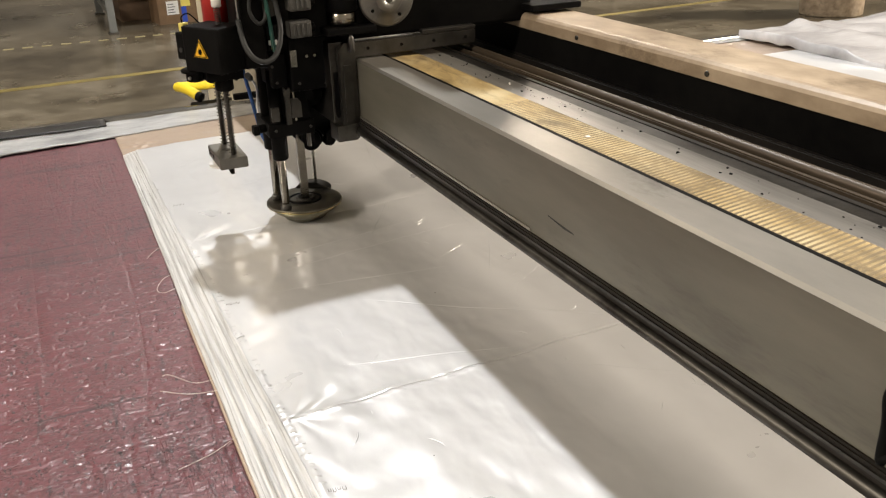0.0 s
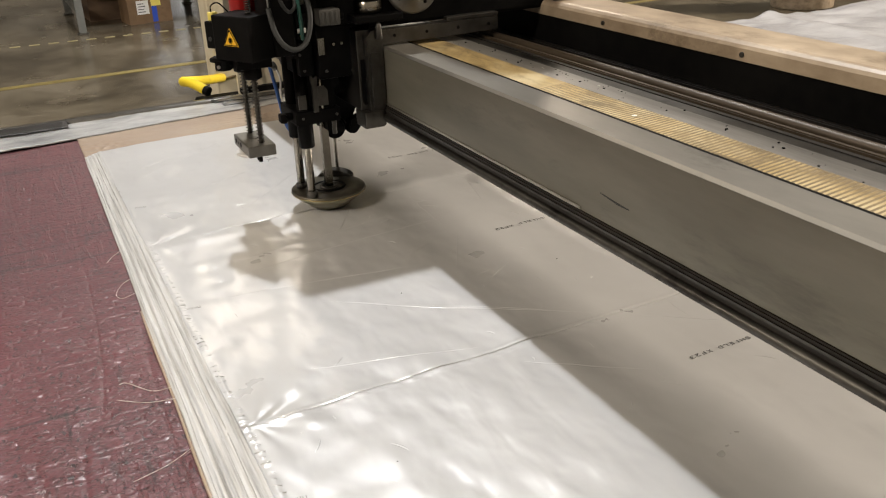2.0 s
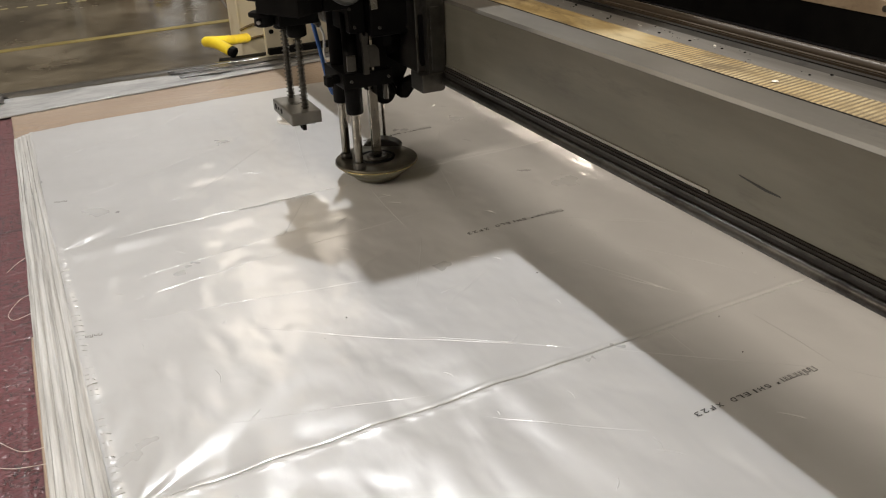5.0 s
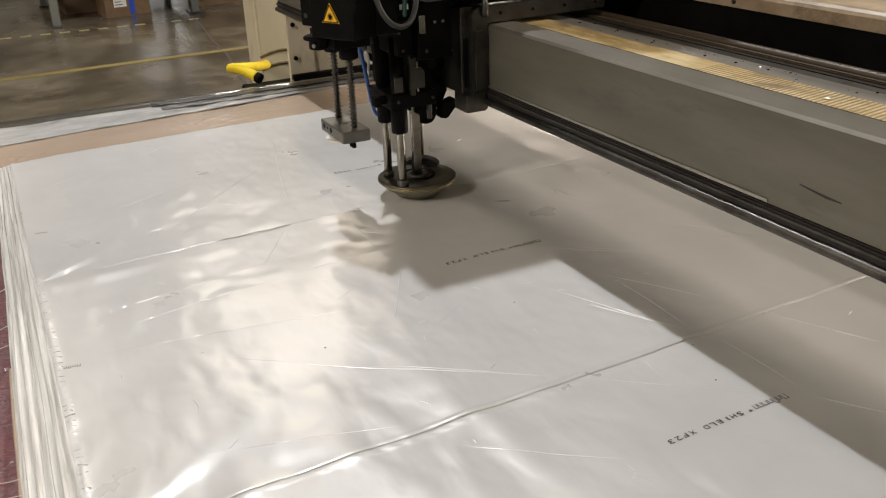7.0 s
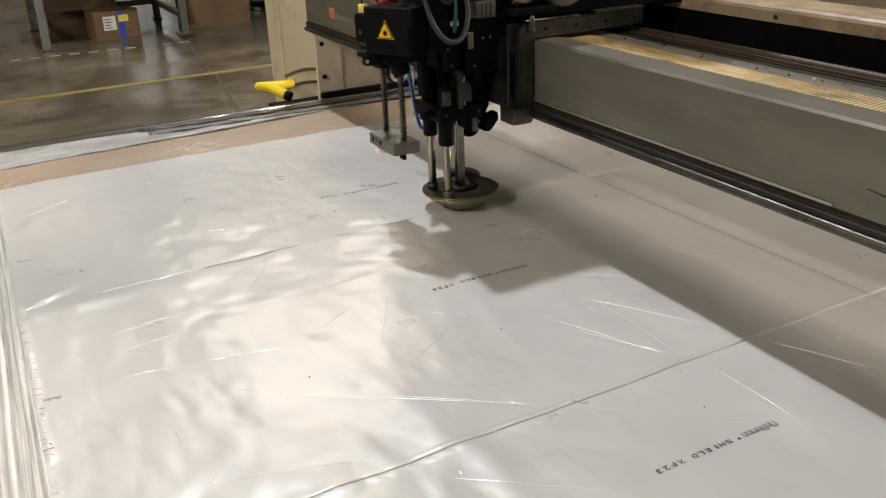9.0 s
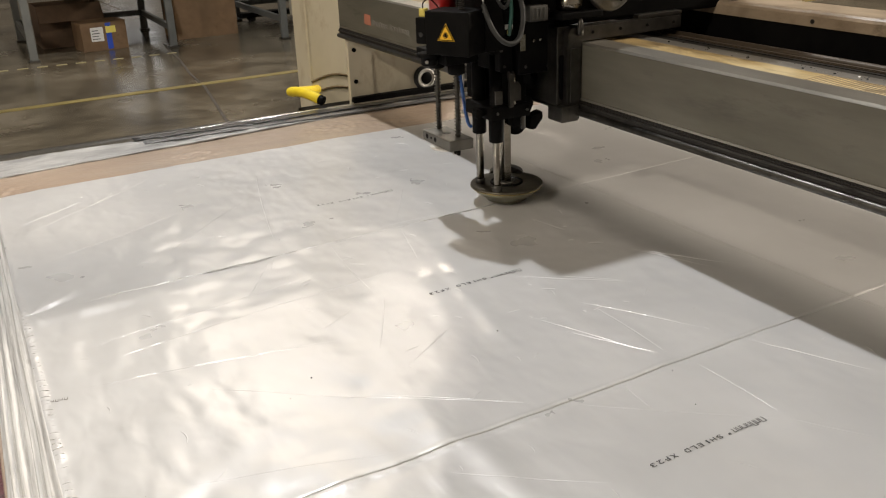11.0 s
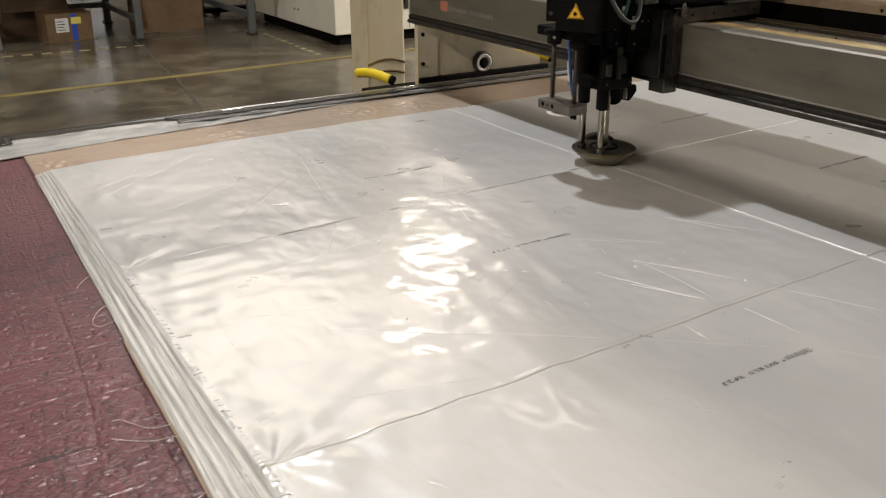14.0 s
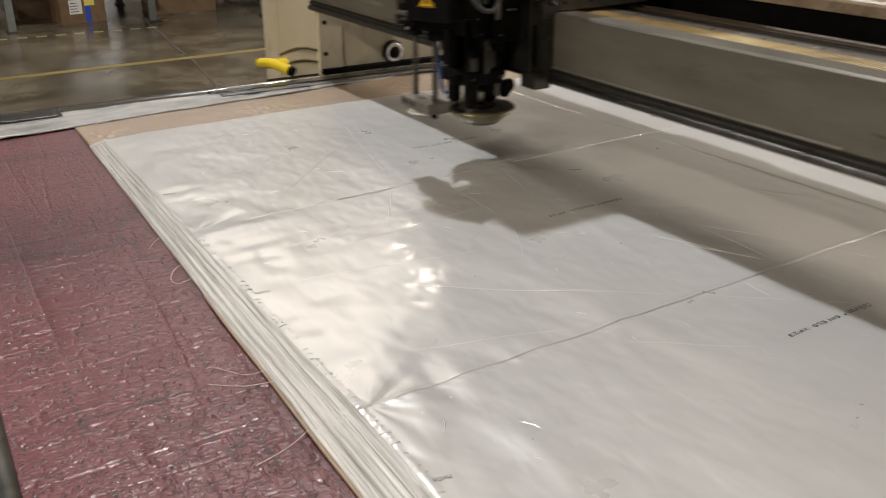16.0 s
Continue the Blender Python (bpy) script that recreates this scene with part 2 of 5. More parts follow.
def red_material():
    """Maroon underlay sheet, pitted and scored by the blade, under clear film."""
    m, nt, p = base_material("maroon_pitted_sheet")
    v = coords(nt)
    col = ramp(nt, noise_tex(nt, v, 4, 4), [(0.3, (0.118, 0.033, 0.039)), (0.7, (0.166, 0.053, 0.060))])
    fine = ramp(nt, noise_tex(nt, coords(nt, (0.8, 1.0, 1)), 260, 3, 0.6), [(0.36, (0.60, 0.58, 0.58)), (0.55, (1, 1, 1))])
    col = mixcol(nt, 1.0, col, fine, "MULTIPLY")
    patch = ramp(nt, noise_tex(nt, v, 2.6, 4, 0.6), [(0.45, (0, 0, 0)), (0.62, (1, 1, 1))])
    pits = ramp(nt, noise_tex(nt, coords(nt, (1, 0.45, 1)), 190, 3, 0.6), [(0.60, (0, 0, 0)), (0.65, (1, 1, 1))])
    col = mixcol(nt, pits, col, (0.040, 0.022, 0.026))
    streak = ramp(nt, noise_tex(nt, coords(nt, (1.0, 0.16, 1)), 120, 4, 0.7), [(0.53, (0, 0, 0)), (0.62, (0.75, 0.75, 0.75))])
    col = mixcol(nt, mixcol(nt, 1.0, patch, streak, "MULTIPLY"), col, (0.060, 0.040, 0.045))
    nt.links.new(col, p.inputs["Base Color"])
    p.inputs["Roughness"].default_value = 0.45
    p.inputs["Coat Weight"].default_value = 0.5
    p.inputs["Coat Roughness"].default_value = 0.24
    crack = ramp(nt, noise_tex(nt, coords(nt, (0.55, 1.0, 1)), 85, 3, 0.55, 0.6), [(0.46, (1, 1, 1)), (0.50, (0, 0, 0)), (0.54, (1, 1, 1))])
    scar = ramp(nt, noise_tex(nt, coords(nt, (0.07, 1.0, 1), rot=(0, 0, 0.03)), 75, 3, 0.6), [(0.57, (0, 0, 0)), (0.64, (1, 1, 1))])
    welt = ramp(nt, noise_tex(nt, coords(nt, (1.0, 0.12, 1)), 85, 3, 0.6), [(0.57, (0, 0, 0)), (0.64, (1, 1, 1))])
    line = ramp(nt, noise_tex(nt, coords(nt, (0.06, 1.0, 1), rot=(0, 0, 0.03)), 60, 2, 0.5), [(0.64, (0, 0, 0)), (0.67, (0.7, 0.7, 0.7))])
    groove = ramp(nt, noise_tex(nt, coords(nt, (1.0, 0.10, 1)), 70, 3, 0.6), [(0.64, (0, 0, 0)), (0.68, (0.6, 0.6, 0.6))])
    marks = mixcol(nt, 1.0, line, groove, "ADD")
    nt.links.new(mixcol(nt, marks, mixcol(nt, 0.5, col, crack, "MULTIPLY"), (0.028, 0.016, 0.018)), p.inputs["Base Color"])
    b1 = bump(nt, crack, 0.5, 0.0010)
    b2 = bump(nt, pits, 0.9, 0.0007, b1)
    b3 = bump(nt, scar, 0.5, 0.0018, b2)
    b4 = bump(nt, mixcol(nt, 1.0, patch, welt, "MULTIPLY"), 0.6, 0.0018, b3)
    nt.links.new(b4, p.inputs["Normal"])
    ridge = ramp(nt, noise_tex(nt, coords(nt, (0.3, 1.0, 1), rot=(0, 0, 0.05)), 125, 3, 0.6), [(0.48, (0, 0, 0)), (0.66, (1, 1, 1))])
    b5 = bump(nt, ridge, 1.0, 0.0004, b4)
    nt.links.new(b5, p.inputs["Coat Normal"])
    return m


RED_MAT = red_material()


def film_material(name, dark, light, scale=9.0, rough=0.1):
    m, nt, p = base_material(name)
    v = coords(nt, (0.5, 1, 1))
    nt.links.new(ramp(nt, noise_tex(nt, v, scale, 5), [(0.32, dark), (0.68, light)]), p.inputs["Base Color"])
    p.inputs["Roughness"].default_value = 0.35
    p.inputs["Coat Weight"].default_value = 0.7
    p.inputs["Coat Roughness"].default_value = rough
    b = bump(nt, noise_tex(nt, coords(nt, (0.6, 2.0, 1)), 45, 4, 0.6, 0.8), 0.5, 0.003)
    nt.links.new(b, p.inputs["Coat Normal"])
    nt.links.new(bump(nt, noise_tex(nt, v, 24, 4), 0.25, 0.004), p.inputs["Normal"])
    return m


BROWN_PAPER = film_material("brown_paper_under_film", (0.345, 0.262, 0.198), (0.43, 0.338, 0.262), 6, 0.05)
CLEAR_STRIP = film_material("milky_film_strip", (0.20, 0.205, 0.21), (0.54, 0.54, 0.53), 16, 0.08)
BUNCHED = film_material("bunched_white_film", (0.30, 0.29, 0.29), (0.50, 0.49, 0.49), 8, 0.12)
BLACK_FILM = film_material("black_tape_film", (0.008, 0.008, 0.009), (0.03, 0.03, 0.032), 20, 0.12)
GREY_FILM = film_material("grey_tape_film", (0.07, 0.072, 0.078), (0.17, 0.172, 0.18), 20, 0.1)
CHROME_EDGE = surface("polished_table_edge", (0.50, 0.495, 0.48), (0.72, 0.71, 0.69), (0.17, 0.26), 0.95, 14, (0.2, 1, 1), 0.06)


def concrete_material():
    m, nt, p = base_material("sealed_concrete")
    v = coords(nt)
    a = ramp(nt, noise_tex(nt, v, 0.9, 6, 0.62, 0.6), [(0.32, (0.036, 0.029, 0.019)), (0.50, (0.100, 0.084, 0.058)), (0.68, (0.185, 0.162, 0.122))])
    b = ramp(nt, noise_tex(nt, v, 5.5, 6, 0.7), [(0.36, (0.42, 0.40, 0.37)), (0.58, (1, 1, 1))])
    col = mixcol(nt, 0.8, a, b, "MULTIPLY")
    nt.links.new(col, p.inputs["Base Color"])
    rr = node(nt, "ShaderNodeMapRange", To_Min=0.10, To_Max=0.38)
    nt.links.new(noise_tex(nt, v, 1.7, 5), rr.inputs["Value"])
    nt.links.new(rr.outputs[0], p.inputs["Roughness"])
    nt.links.new(bump(nt, noise_tex(nt, v, 30, 4), 0.08, 0.002), p.inputs["Normal"])
    return m


CONCRETE = concrete_material()
LINE_PAINT = surface("worn_yellow_line", (0.125, 0.098, 0.03), (0.20, 0.16, 0.048), (0.4, 0.6), 0, 8, stain=(0.20, 0.165, 0.08))
DASH_PAINT = surface("pale_hazard_dash", (0.19, 0.165, 0.085), (0.29, 0.255, 0.14), (0.4, 0.6), 0, 20)
CRACK = surface("floor_crack_filler", (0.03, 0.026, 0.02), (0.06, 0.05, 0.04), (0.6, 0.8), 0, 20)


# ---- mesh helpers ----
def box(bm, lo, hi, bevel=0.0, segs=2):
    vs = [bm.verts.new((x, y, z)) for z in (lo[2], hi[2]) for x, y in ((lo[0], lo[1]), (hi[0], lo[1]), (hi[0], hi[1]), (lo[0], hi[1]))]
    fs = [bm.faces.new([vs[i] for i in f]) for f in ((3, 2, 1, 0), (4, 5, 6, 7), (0, 1, 5, 4), (1, 2, 6, 5), (2, 3, 7, 6), (3, 0, 4, 7))]
    if bevel:
        es = {e for f in fs for e in f.edges}
        bmesh.ops.bevel(bm, geom=list(es), offset=bevel, segments=segs, affect="EDGES", profile=0.6)
    return bm


def lathe(bm, prof, c=(0, 0, 0), axis=(0, 0, 1), n=32):
    """A turned body: prof is (radius, height along the axis) from one end to the other."""
    q = Vector((0, 0, 1)).rotation_difference(Vector(axis))
    rings = []
    for r, h in prof:
        rings.append([bm.verts.new(Vector(c) + q @ Vector((r * math.cos(2 * math.pi * i / n), r * math.sin(2 * math.pi * i / n), h))) for i in range(n)])
    for a, b in zip(rings, rings[1:]):
        for i in range(n):
            bm.faces.new((a[i], a[(i + 1) % n], b[(i + 1) % n], b[i])).smooth = True
    bm.faces.new(rings[0][::-1])
    bm.faces.new(rings[-1])
    return bm


def cyl(bm, a, b, r, n=20, r2=None, edge=0.0):
    a, b = Vector(a), Vector(b)
    d = b - a
    h = d.length
    r2 = r if r2 is None else r2
    e = edge or min(r, r2, h) * 0.12
    return lathe(bm, [(r - e, 0), (r, e), (r2, h - e), (r2 - e, h)], a, d.normalized(), n)


def smooth_line(pts, steps=6):
    pts = [Vector(p) for p in pts]
    out = []
    for i in range(len(pts) - 1):
        p0, p1, p2, p3 = pts[max(i - 1, 0)], pts[i], pts[i + 1], pts[min(i + 2, len(pts) - 1)]
        for k in range(steps):
            t = k / steps
            out.append(0.5 * ((2 * p1) + (p2 - p0) * t + (2 * p0 - 5 * p1 + 4 * p2 - p3) * t * t + (3 * p1 - p0 - 3 * p2 + p3) * t ** 3))
    return out + [pts[-1]]


def tube(bm, pts, r, n=10, steps=6):
    line = smooth_line(pts, steps)
    rings, side = [], None
    for i, p in enumerate(line):
        d = (line[min(i + 1, len(line) - 1)] - line[max(i - 1, 0)]).normalized()
        if side is None:
            side = d.orthogonal().normalized()
        side = (side - d * side.dot(d)).normalized()
        up = d.cross(side)
        rings.append([bm.verts.new(p + r * (side * math.cos(2 * math.pi * k / n) + up * math.sin(2 * math.pi * k / n))) for k in range(n)])
    for a, b in zip(rings, rings[1:]):
        for k in range(n):
            bm.faces.new((a[k], a[(k + 1) % n], b[(k + 1) % n], b[k])).smooth = True
    bm.faces.new(rings[0][::-1])
    bm.faces.new(rings[-1])
    return bm


def plate(bm, outline, axis, lo, hi, bevel=0.0):
    """A flat plate: outline in the two other axes, from lo to hi along the axis x, y or z."""
    def at(p, h):
        return {"x": (h, p[0], p[1]), "y": (p[0], h, p[1]), "z": (p[0], p[1], h)}[axis]
    a = [bm.verts.new(at(p, lo)) for p in outline]
    b = [bm.verts.new(at(p, hi)) for p in outline]
    fs = [bm.faces.new(a), bm.faces.new(b)]
    n = len(outline)
    fs += [bm.faces.new((a[i], a[(i + 1) % n], b[(i + 1) % n], b[i])) for i in range(n)]
    bmesh.ops.recalc_face_normals(bm, faces=fs)
    if bevel:
        bmesh.ops.bevel(bm, geom=list({e for f in fs for e in f.edges}), offset=bevel, segments=2, affect="EDGES")
    return bm


def part(name, bm, material, parent=None, label=""):
    me = bpy.data.meshes.new(name)
    bmesh.ops.recalc_face_normals(bm, faces=bm.faces[:])
    bm.to_mesh(me)
    bm.free()
    me.materials.append(material)
    ob = new(name, me)
    if parent is not None:
        ob.parent = parent
    if label:
        ob["label"] = label
    return ob


def thing(name, label, category, at=(0, 0, 0), group="", kind=""):
    ob = new(name)
    ob.location = at
    ob.empty_display_size = 0.05
    return tagged(ob, label, category, group, kind)


def B():
    return bmesh.new()


def structure(name, bm, material, label, category):
    return tagged(part(name, bm, material), label, category, kind="structure")


# ---- hall ----
X0, X1, Y0, Y1 = -14.0, 22.0, -12.0, 30.0
structure("floor", box(B(), (X0, Y0, -0.2), (X1, Y1, 0.0)), CONCRETE, "sealed brown-grey concrete floor with stains", "floor")
structure("ceiling", box(B(), (X0, Y0, HALL_H), (X1, Y1, HALL_H + 0.2)), CEIL, "high grey metal hall roof", "ceiling")
structure("wall_north", box(B(), (X0, Y1, 0), (X1, Y1 + 0.2, HALL_H)), WALL, "plain grey painted hall wall", "wall")
structure("wall_south", box(B(), (X0, Y0 - 0.2, 0), (X1, Y0, HALL_H)), WALL, "plain grey painted hall wall", "wall")
structure("wall_west", box(B(), (X0 - 0.2, Y0, 0), (X0, Y1, HALL_H)), WALL, "plain grey painted hall wall", "wall")
structure("wall_east", box(B(), (X1, Y0, 0), (X1 + 0.2, Y1, HALL_H)), WALL, "plain grey painted hall wall", "wall")


def floor_strip(name, a, b, width, material, label, category, h=0.004):
    a, b = Vector((*a, 0)), Vector((*b, 0))
    d = (b - a).normalized()
    s = Vector((-d.y, d.x, 0)) * width / 2
    return structure(name, plate(B(), [(a - s)[:2], (b - s)[:2], (b + s)[:2], (a + s)[:2]], "z", 0.0005, h), material, label, category)


floor_strip("floor_line", (-2.5, 5.12), (9.0, 5.72), 0.085, LINE_PAINT, "worn yellow painted line on concrete", "floor line")
CRACK_PTS = [(1.86, 7.7), (1.78, 6.6), (1.70, 5.9), (1.66, 5.2), (1.50, 4.0), (1.42, 2.8)]
for a, b in zip(CRACK_PTS, CRACK_PTS[1:]):
    floor_strip("floor_joint", a, b, 0.022, CRACK, "dark crack joint in the concrete", "floor joint", 0.002)


def dashes(a, b, count):
    a, b = Vector(a), Vector(b)
    for i in range(count):
        p, q = a.lerp(b, (i + 0.15) / count), a.lerp(b, (i + 0.7) / count)
        floor_strip("floor_dash", p, q, 0.05, DASH_PAINT, "pale dash of hazard tape on concrete", "floor marking", 0.003)


dashes((-0.6, 7.12), (1.9, 7.05), 15)
dashes((3.1, 7.15), (3.07, 5.6), 9)


# ---- cutting table ----
TX0, TX1, TY0, TY1 = -2.2, 4.6, -1.86, 0.375
table = thing("cutting_table", "long cutting table with a polished metal edge", "table", (0, 0, 0))
part("table_body", box(B(), (TX0, TY0 + 0.03, 0.12), (TX1, TY1 - 0.03, TZ - 0.035), 0.004), CREAM, table, "cream painted metal body")
part("table_top", box(B(), (TX0, TY0, TZ - 0.0345), (TX1, TY1 - 0.005, TZ - 0.0185), 0.002), RUBBER, table, "dark perforated bed")
for fx in (-1.9, 0.0, 2.0, 4.2):
    for fy in (-1.6, 0.1):
        part("foot", box(B(), (fx - 0.05, fy - 0.05, 0), (fx + 0.05, fy + 0.05, 0.125), 0.004), DARK_STEEL, table)
edge = B()
prof = [(0.372, TZ - 0.06), (0.372, TZ - 0.006), (0.378, TZ + 0.000), (0.390, TZ + 0.002), (0.401, TZ - 0.003), (0.406, TZ - 0.012), (0.406, TZ - 0.06)]
plate(edge, prof, "x", TX0, TX1)
for f in edge.faces:
    if len(f.verts) == 4:
        f.smooth = True
part("edge_profile", edge, CHROME_EDGE, table, "polished rounded metal edge")
rail = B()
plate(rail, [(0.412, TZ - 0.075), (0.412, TZ - 0.012), (0.45, TZ - 0.012), (0.45, TZ - 0.075)], "x", TX0, TX1)
part("gantry_rail", rail, BLACK_GLOSS, table, "dark oily running rail")

rng = np.random.default_rng(7)


@functools.lru_cache(None)
def noise_grid(seed):
    return np.random.default_rng(seed).uniform(-1, 1, (256, 256))


def value_noise(x, y, scale, seed):
    """Smooth noise in -1..1 on arrays."""
    g = noise_grid(seed)
    u, v = x * scale + 1000.3, y * scale + 1000.7
    i, j = np.floor(u).astype(int), np.floor(v).astype(int)
    fu, fv = u - i, v - j
    fu, fv = fu * fu * (3 - 2 * fu), fv * fv * (3 - 2 * fv)
    i0, i1, j0, j1 = i % 256, (i + 1) % 256, j % 256, (j + 1) % 256
    return (g[i0, j0] * (1 - fu) + g[i1, j0] * fu) * (1 - fv) + (g[i0, j1] * (1 - fu) + g[i1, j1] * fu) * fv


def grid_mesh(name, xs, ys, zfun, material, warp=None, thick=0.0):
    """A fine sheet over the grid xs, ys, with its rim turned down."""
    gx, gy = np.meshgrid(xs, ys)
    if warp:
        gx, gy = warp(gx, gy)
    gz = zfun(gx, gy)
    ny, nx = gx.shape
    if thick:
        gx = np.pad(gx, 1, mode="edge")
        gy = np.pad(gy, 1, mode="edge")
        rim = np.pad(gz, 1, mode="edge")
        rim[0, :] -= thick
        rim[-1, :] -= thick
        rim[1:-1, 0] -= thick
        rim[1:-1, -1] -= thick
        gz = rim
        ny, nx = gx.shape
    co = np.stack([gx, gy, gz], -1).reshape(-1, 3)
    idx = np.arange(ny * nx).reshape(ny, nx)
    quads = np.stack([idx[:-1, :-1], idx[:-1, 1:], idx[1:, 1:], idx[1:, :-1]], -1).reshape(-1, 4)
    me = bpy.data.meshes.new(name)
    me.from_pydata(co.tolist(), [], quads.tolist())
    me.polygons.foreach_set("use_smooth", np.ones(len(quads), bool))
    me.materials.append(material)
    return new(name, me)


# lines of the spread fabric, slightly askew on the table
def left_edge(y):
    return 0.0105 * y


def far_line(x):
    return 0.018 + 0.034 * (1 - np.exp(-x / 0.16)) + 0.012 * x


def cut_line(x):
    return -0.6245 + 0.055 * x


def seam_line(x):
    return -1.2525 + 0.040 * x


def right_seam(y):
    return 1.067 - 0.0275 * (y - 0.026)


CREASES_FAR = [((0.415, 0.050), (0.050, -0.265)), ((0.204, -0.083), (0.055, -0.200)), ((0.557, -0.083), (0.448, -0.570)),
               ((0.778, -0.376), (0.677, -0.558)), ((0.415, -0.245), (0.075, -0.422)), ((0.506, -0.252), (0.215, -0.552)),
               ((0.623, -0.572), (0.855, -0.572))]
CREASES_MID = [((0.440, -0.580), (0.407, -0.656)), ((0.385, -0.668), (0.335, -0.756)), ((0.531, -0.593), (0.516, -0.845)),
               ((0.394, -0.905), (0.474, -0.859)), ((0.065, -0.886), (0.444, -0.944)), ((0.203, -0.961), (0.574, -1.223)),
               ((0.780, -0.915), (0.867, -0.993)), ((0.751, -1.001), (0.858, -1.181)), ((0.684, -1.071), (0.761, -1.206)),
               ((0.767, -1.032), (0.764, -1.208)), ((0.136, -1.154), (0.394, -1.223)), ((0.671, -0.587), (0.629, -0.755)),
               ((0.528, -0.837), (0.443, -1.005)), ((0.090, -0.780), (0.500, -0.700)), ((0.080, -0.840), (0.620, -0.760)),
               ((0.440, -0.573), (0.330, -0.770)), ((0.946, -0.882), (1.059, -1.046)), ((0.946, -0.884), (1.012, -1.031)),
               ((0.719, -0.876), (0.881, -1.006)), ((0.665, -0.996), (0.755, -1.208)), ((0.390, -1.093), (0.563, -1.221)),
               ((0.889, -0.663), (0.912, -0.778)), ((0.566, -0.982), (0.456, -1.056))]
CREASES_NEAR = [((0.574, -1.223), (0.779, -1.390)), ((0.777, -1.224), (0.778, -1.387)), ((0.391, -1.271), (0.543, -1.388)),
                ((0.868, -1.206), (0.953, -1.377)), ((0.774, -1.384), (0.834, -1.472)), ((0.669, -1.221), (0.662, -1.297))]


def fabric_height(x, y):
    """Height of the film-covered fabric above the table: plies at the rim, cut lines, puckers and creases."""
    # broad slack facets with soft ridges between them
    f1 = 1 - 2 * np.sqrt(value_noise(1.5 * x + 0.25 * y, y * 0.75 - 0.15 * x, 6.5, 51) ** 2 + 0.02)
    f2 = 1 - 2 * np.sqrt(value_noise(x * 1.6 - 0.3 * y, y * 0.8 + 0.2 * x, 11.0, 52) ** 2 + 0.02)
    calm = np.clip(2.2 - 1.6 * x, 0.35, 1)
    z = calm * 0.0011 * f1 + calm * 0.0007 * f2 * np.clip(0.6 + value_noise(x, y, 3, 53), 0, 1) + 0.0009 * value_noise(x, y, 7, 1) + 0.0004 * value_noise(x * 1.3, y * 2, 19, 2) + 0.00012 * value_noise(x, y, 70, 3)
    # stacked plies along the outer edge
    d = x - left_edge(y)
    w = 0.036 + 0.024 * np.clip(-y / 1.25, 0, 1.3)
    k = np.clip(d / w, 0, 1)
    z = z + np.where(d < w, -0.0075 * (1 - k ** 1.5) + 0.0019 * np.abs(np.sin(k * 5 * np.pi + 0.9 * value_noise(x * 0, y, 6, 4))) ** 0.6 * (0.75 + 0.35 * value_noise(x * 60, y * 7, 1, 5)) + 0.0005 * value_noise(x, y * 0.4, 160, 47), 0)
    z = z + 0.0017 * np.exp(-((d - w) / 0.004) ** 2) * (0.5 + 0.3 * np.sin(y / 0.0125 * 2 * np.pi + 3 * value_noise(x, y, 30, 6)) + 0.5 * value_noise(x, y, 90, 7)) * np.where(y < -0.6, 1, 0.25)
    # cut and welded seams, with gathers running off them
    for line, amp, far in ((cut_line, 0.5, 0.030), (seam_line, 0.62, 0.045)):
        s = y - line(x)
        done = np.where((line(0.0) > -1) & (x > 0.26) & (x < 1.08), 0.0, 1.0)  # the tool still has to cut this stretch
        z = z + done * (-0.0012 * amp * np.exp(-(s / 0.0016) ** 2) )
        gather = np.exp(-np.abs(s) / far) * np.clip(1.25 - x / 0.55, 0.12, 1)
        z = z + 0.0036 * amp * gather * value_noise(x + 0.5 * s, s * 0.1, 36, 8)
    # short tucks along the near side of the second seam, and its raised far lip
    s = y - seam_line(x)
    saw = np.mod(x / 0.021 + 0.8 * s / 0.021 + 0.6 * value_noise(x, s * 0, 14, 61), 1.0)
    z = z + 0.0011 * saw * np.exp(-((s + 0.006) / 0.005) ** 2) * np.clip(1.3 - 1.1 * x, 0.15, 1)
    z = z + 0.0006 * np.exp(-((s - 0.005) / 0.003) ** 2) * np.clip(0.7 + value_noise(x, s * 0, 9, 62), 0.2, 1.2)
    # fan of folds at the corner of the second seam
    for cx, cy, a0 in ((0.055, -1.25, 1.0), (0.050, -0.622, 0.8)):
        dx, dy = x - cx, y - cy
        rr, th = np.hypot(dx, dy), np.arctan2(dy, dx)
        z = z + a0 * 0.0048 * np.exp(-rr / 0.085) * value_noise(th * 3.6, 0 * th, 1.0, 41) * np.clip(rr / 0.03, 0, 1) * np.clip(np.cos(th) + 0.35, 0, 1)
    # lifted welt on the near side of the cut, beside the corner
    s = y - cut_line(x)
    z = z + 0.0030 * np.exp(-((s + 0.035) / 0.022) ** 2) * np.exp(-((x - 0.12) / 0.08) ** 2)
    t = x - right_seam(y)
    z = z - 0.0010 * np.exp(-(t / 0.0016) ** 2) + 0.0007 * np.exp(-((t + 0.0045) / 0.0025) ** 2)
    return TZ + z


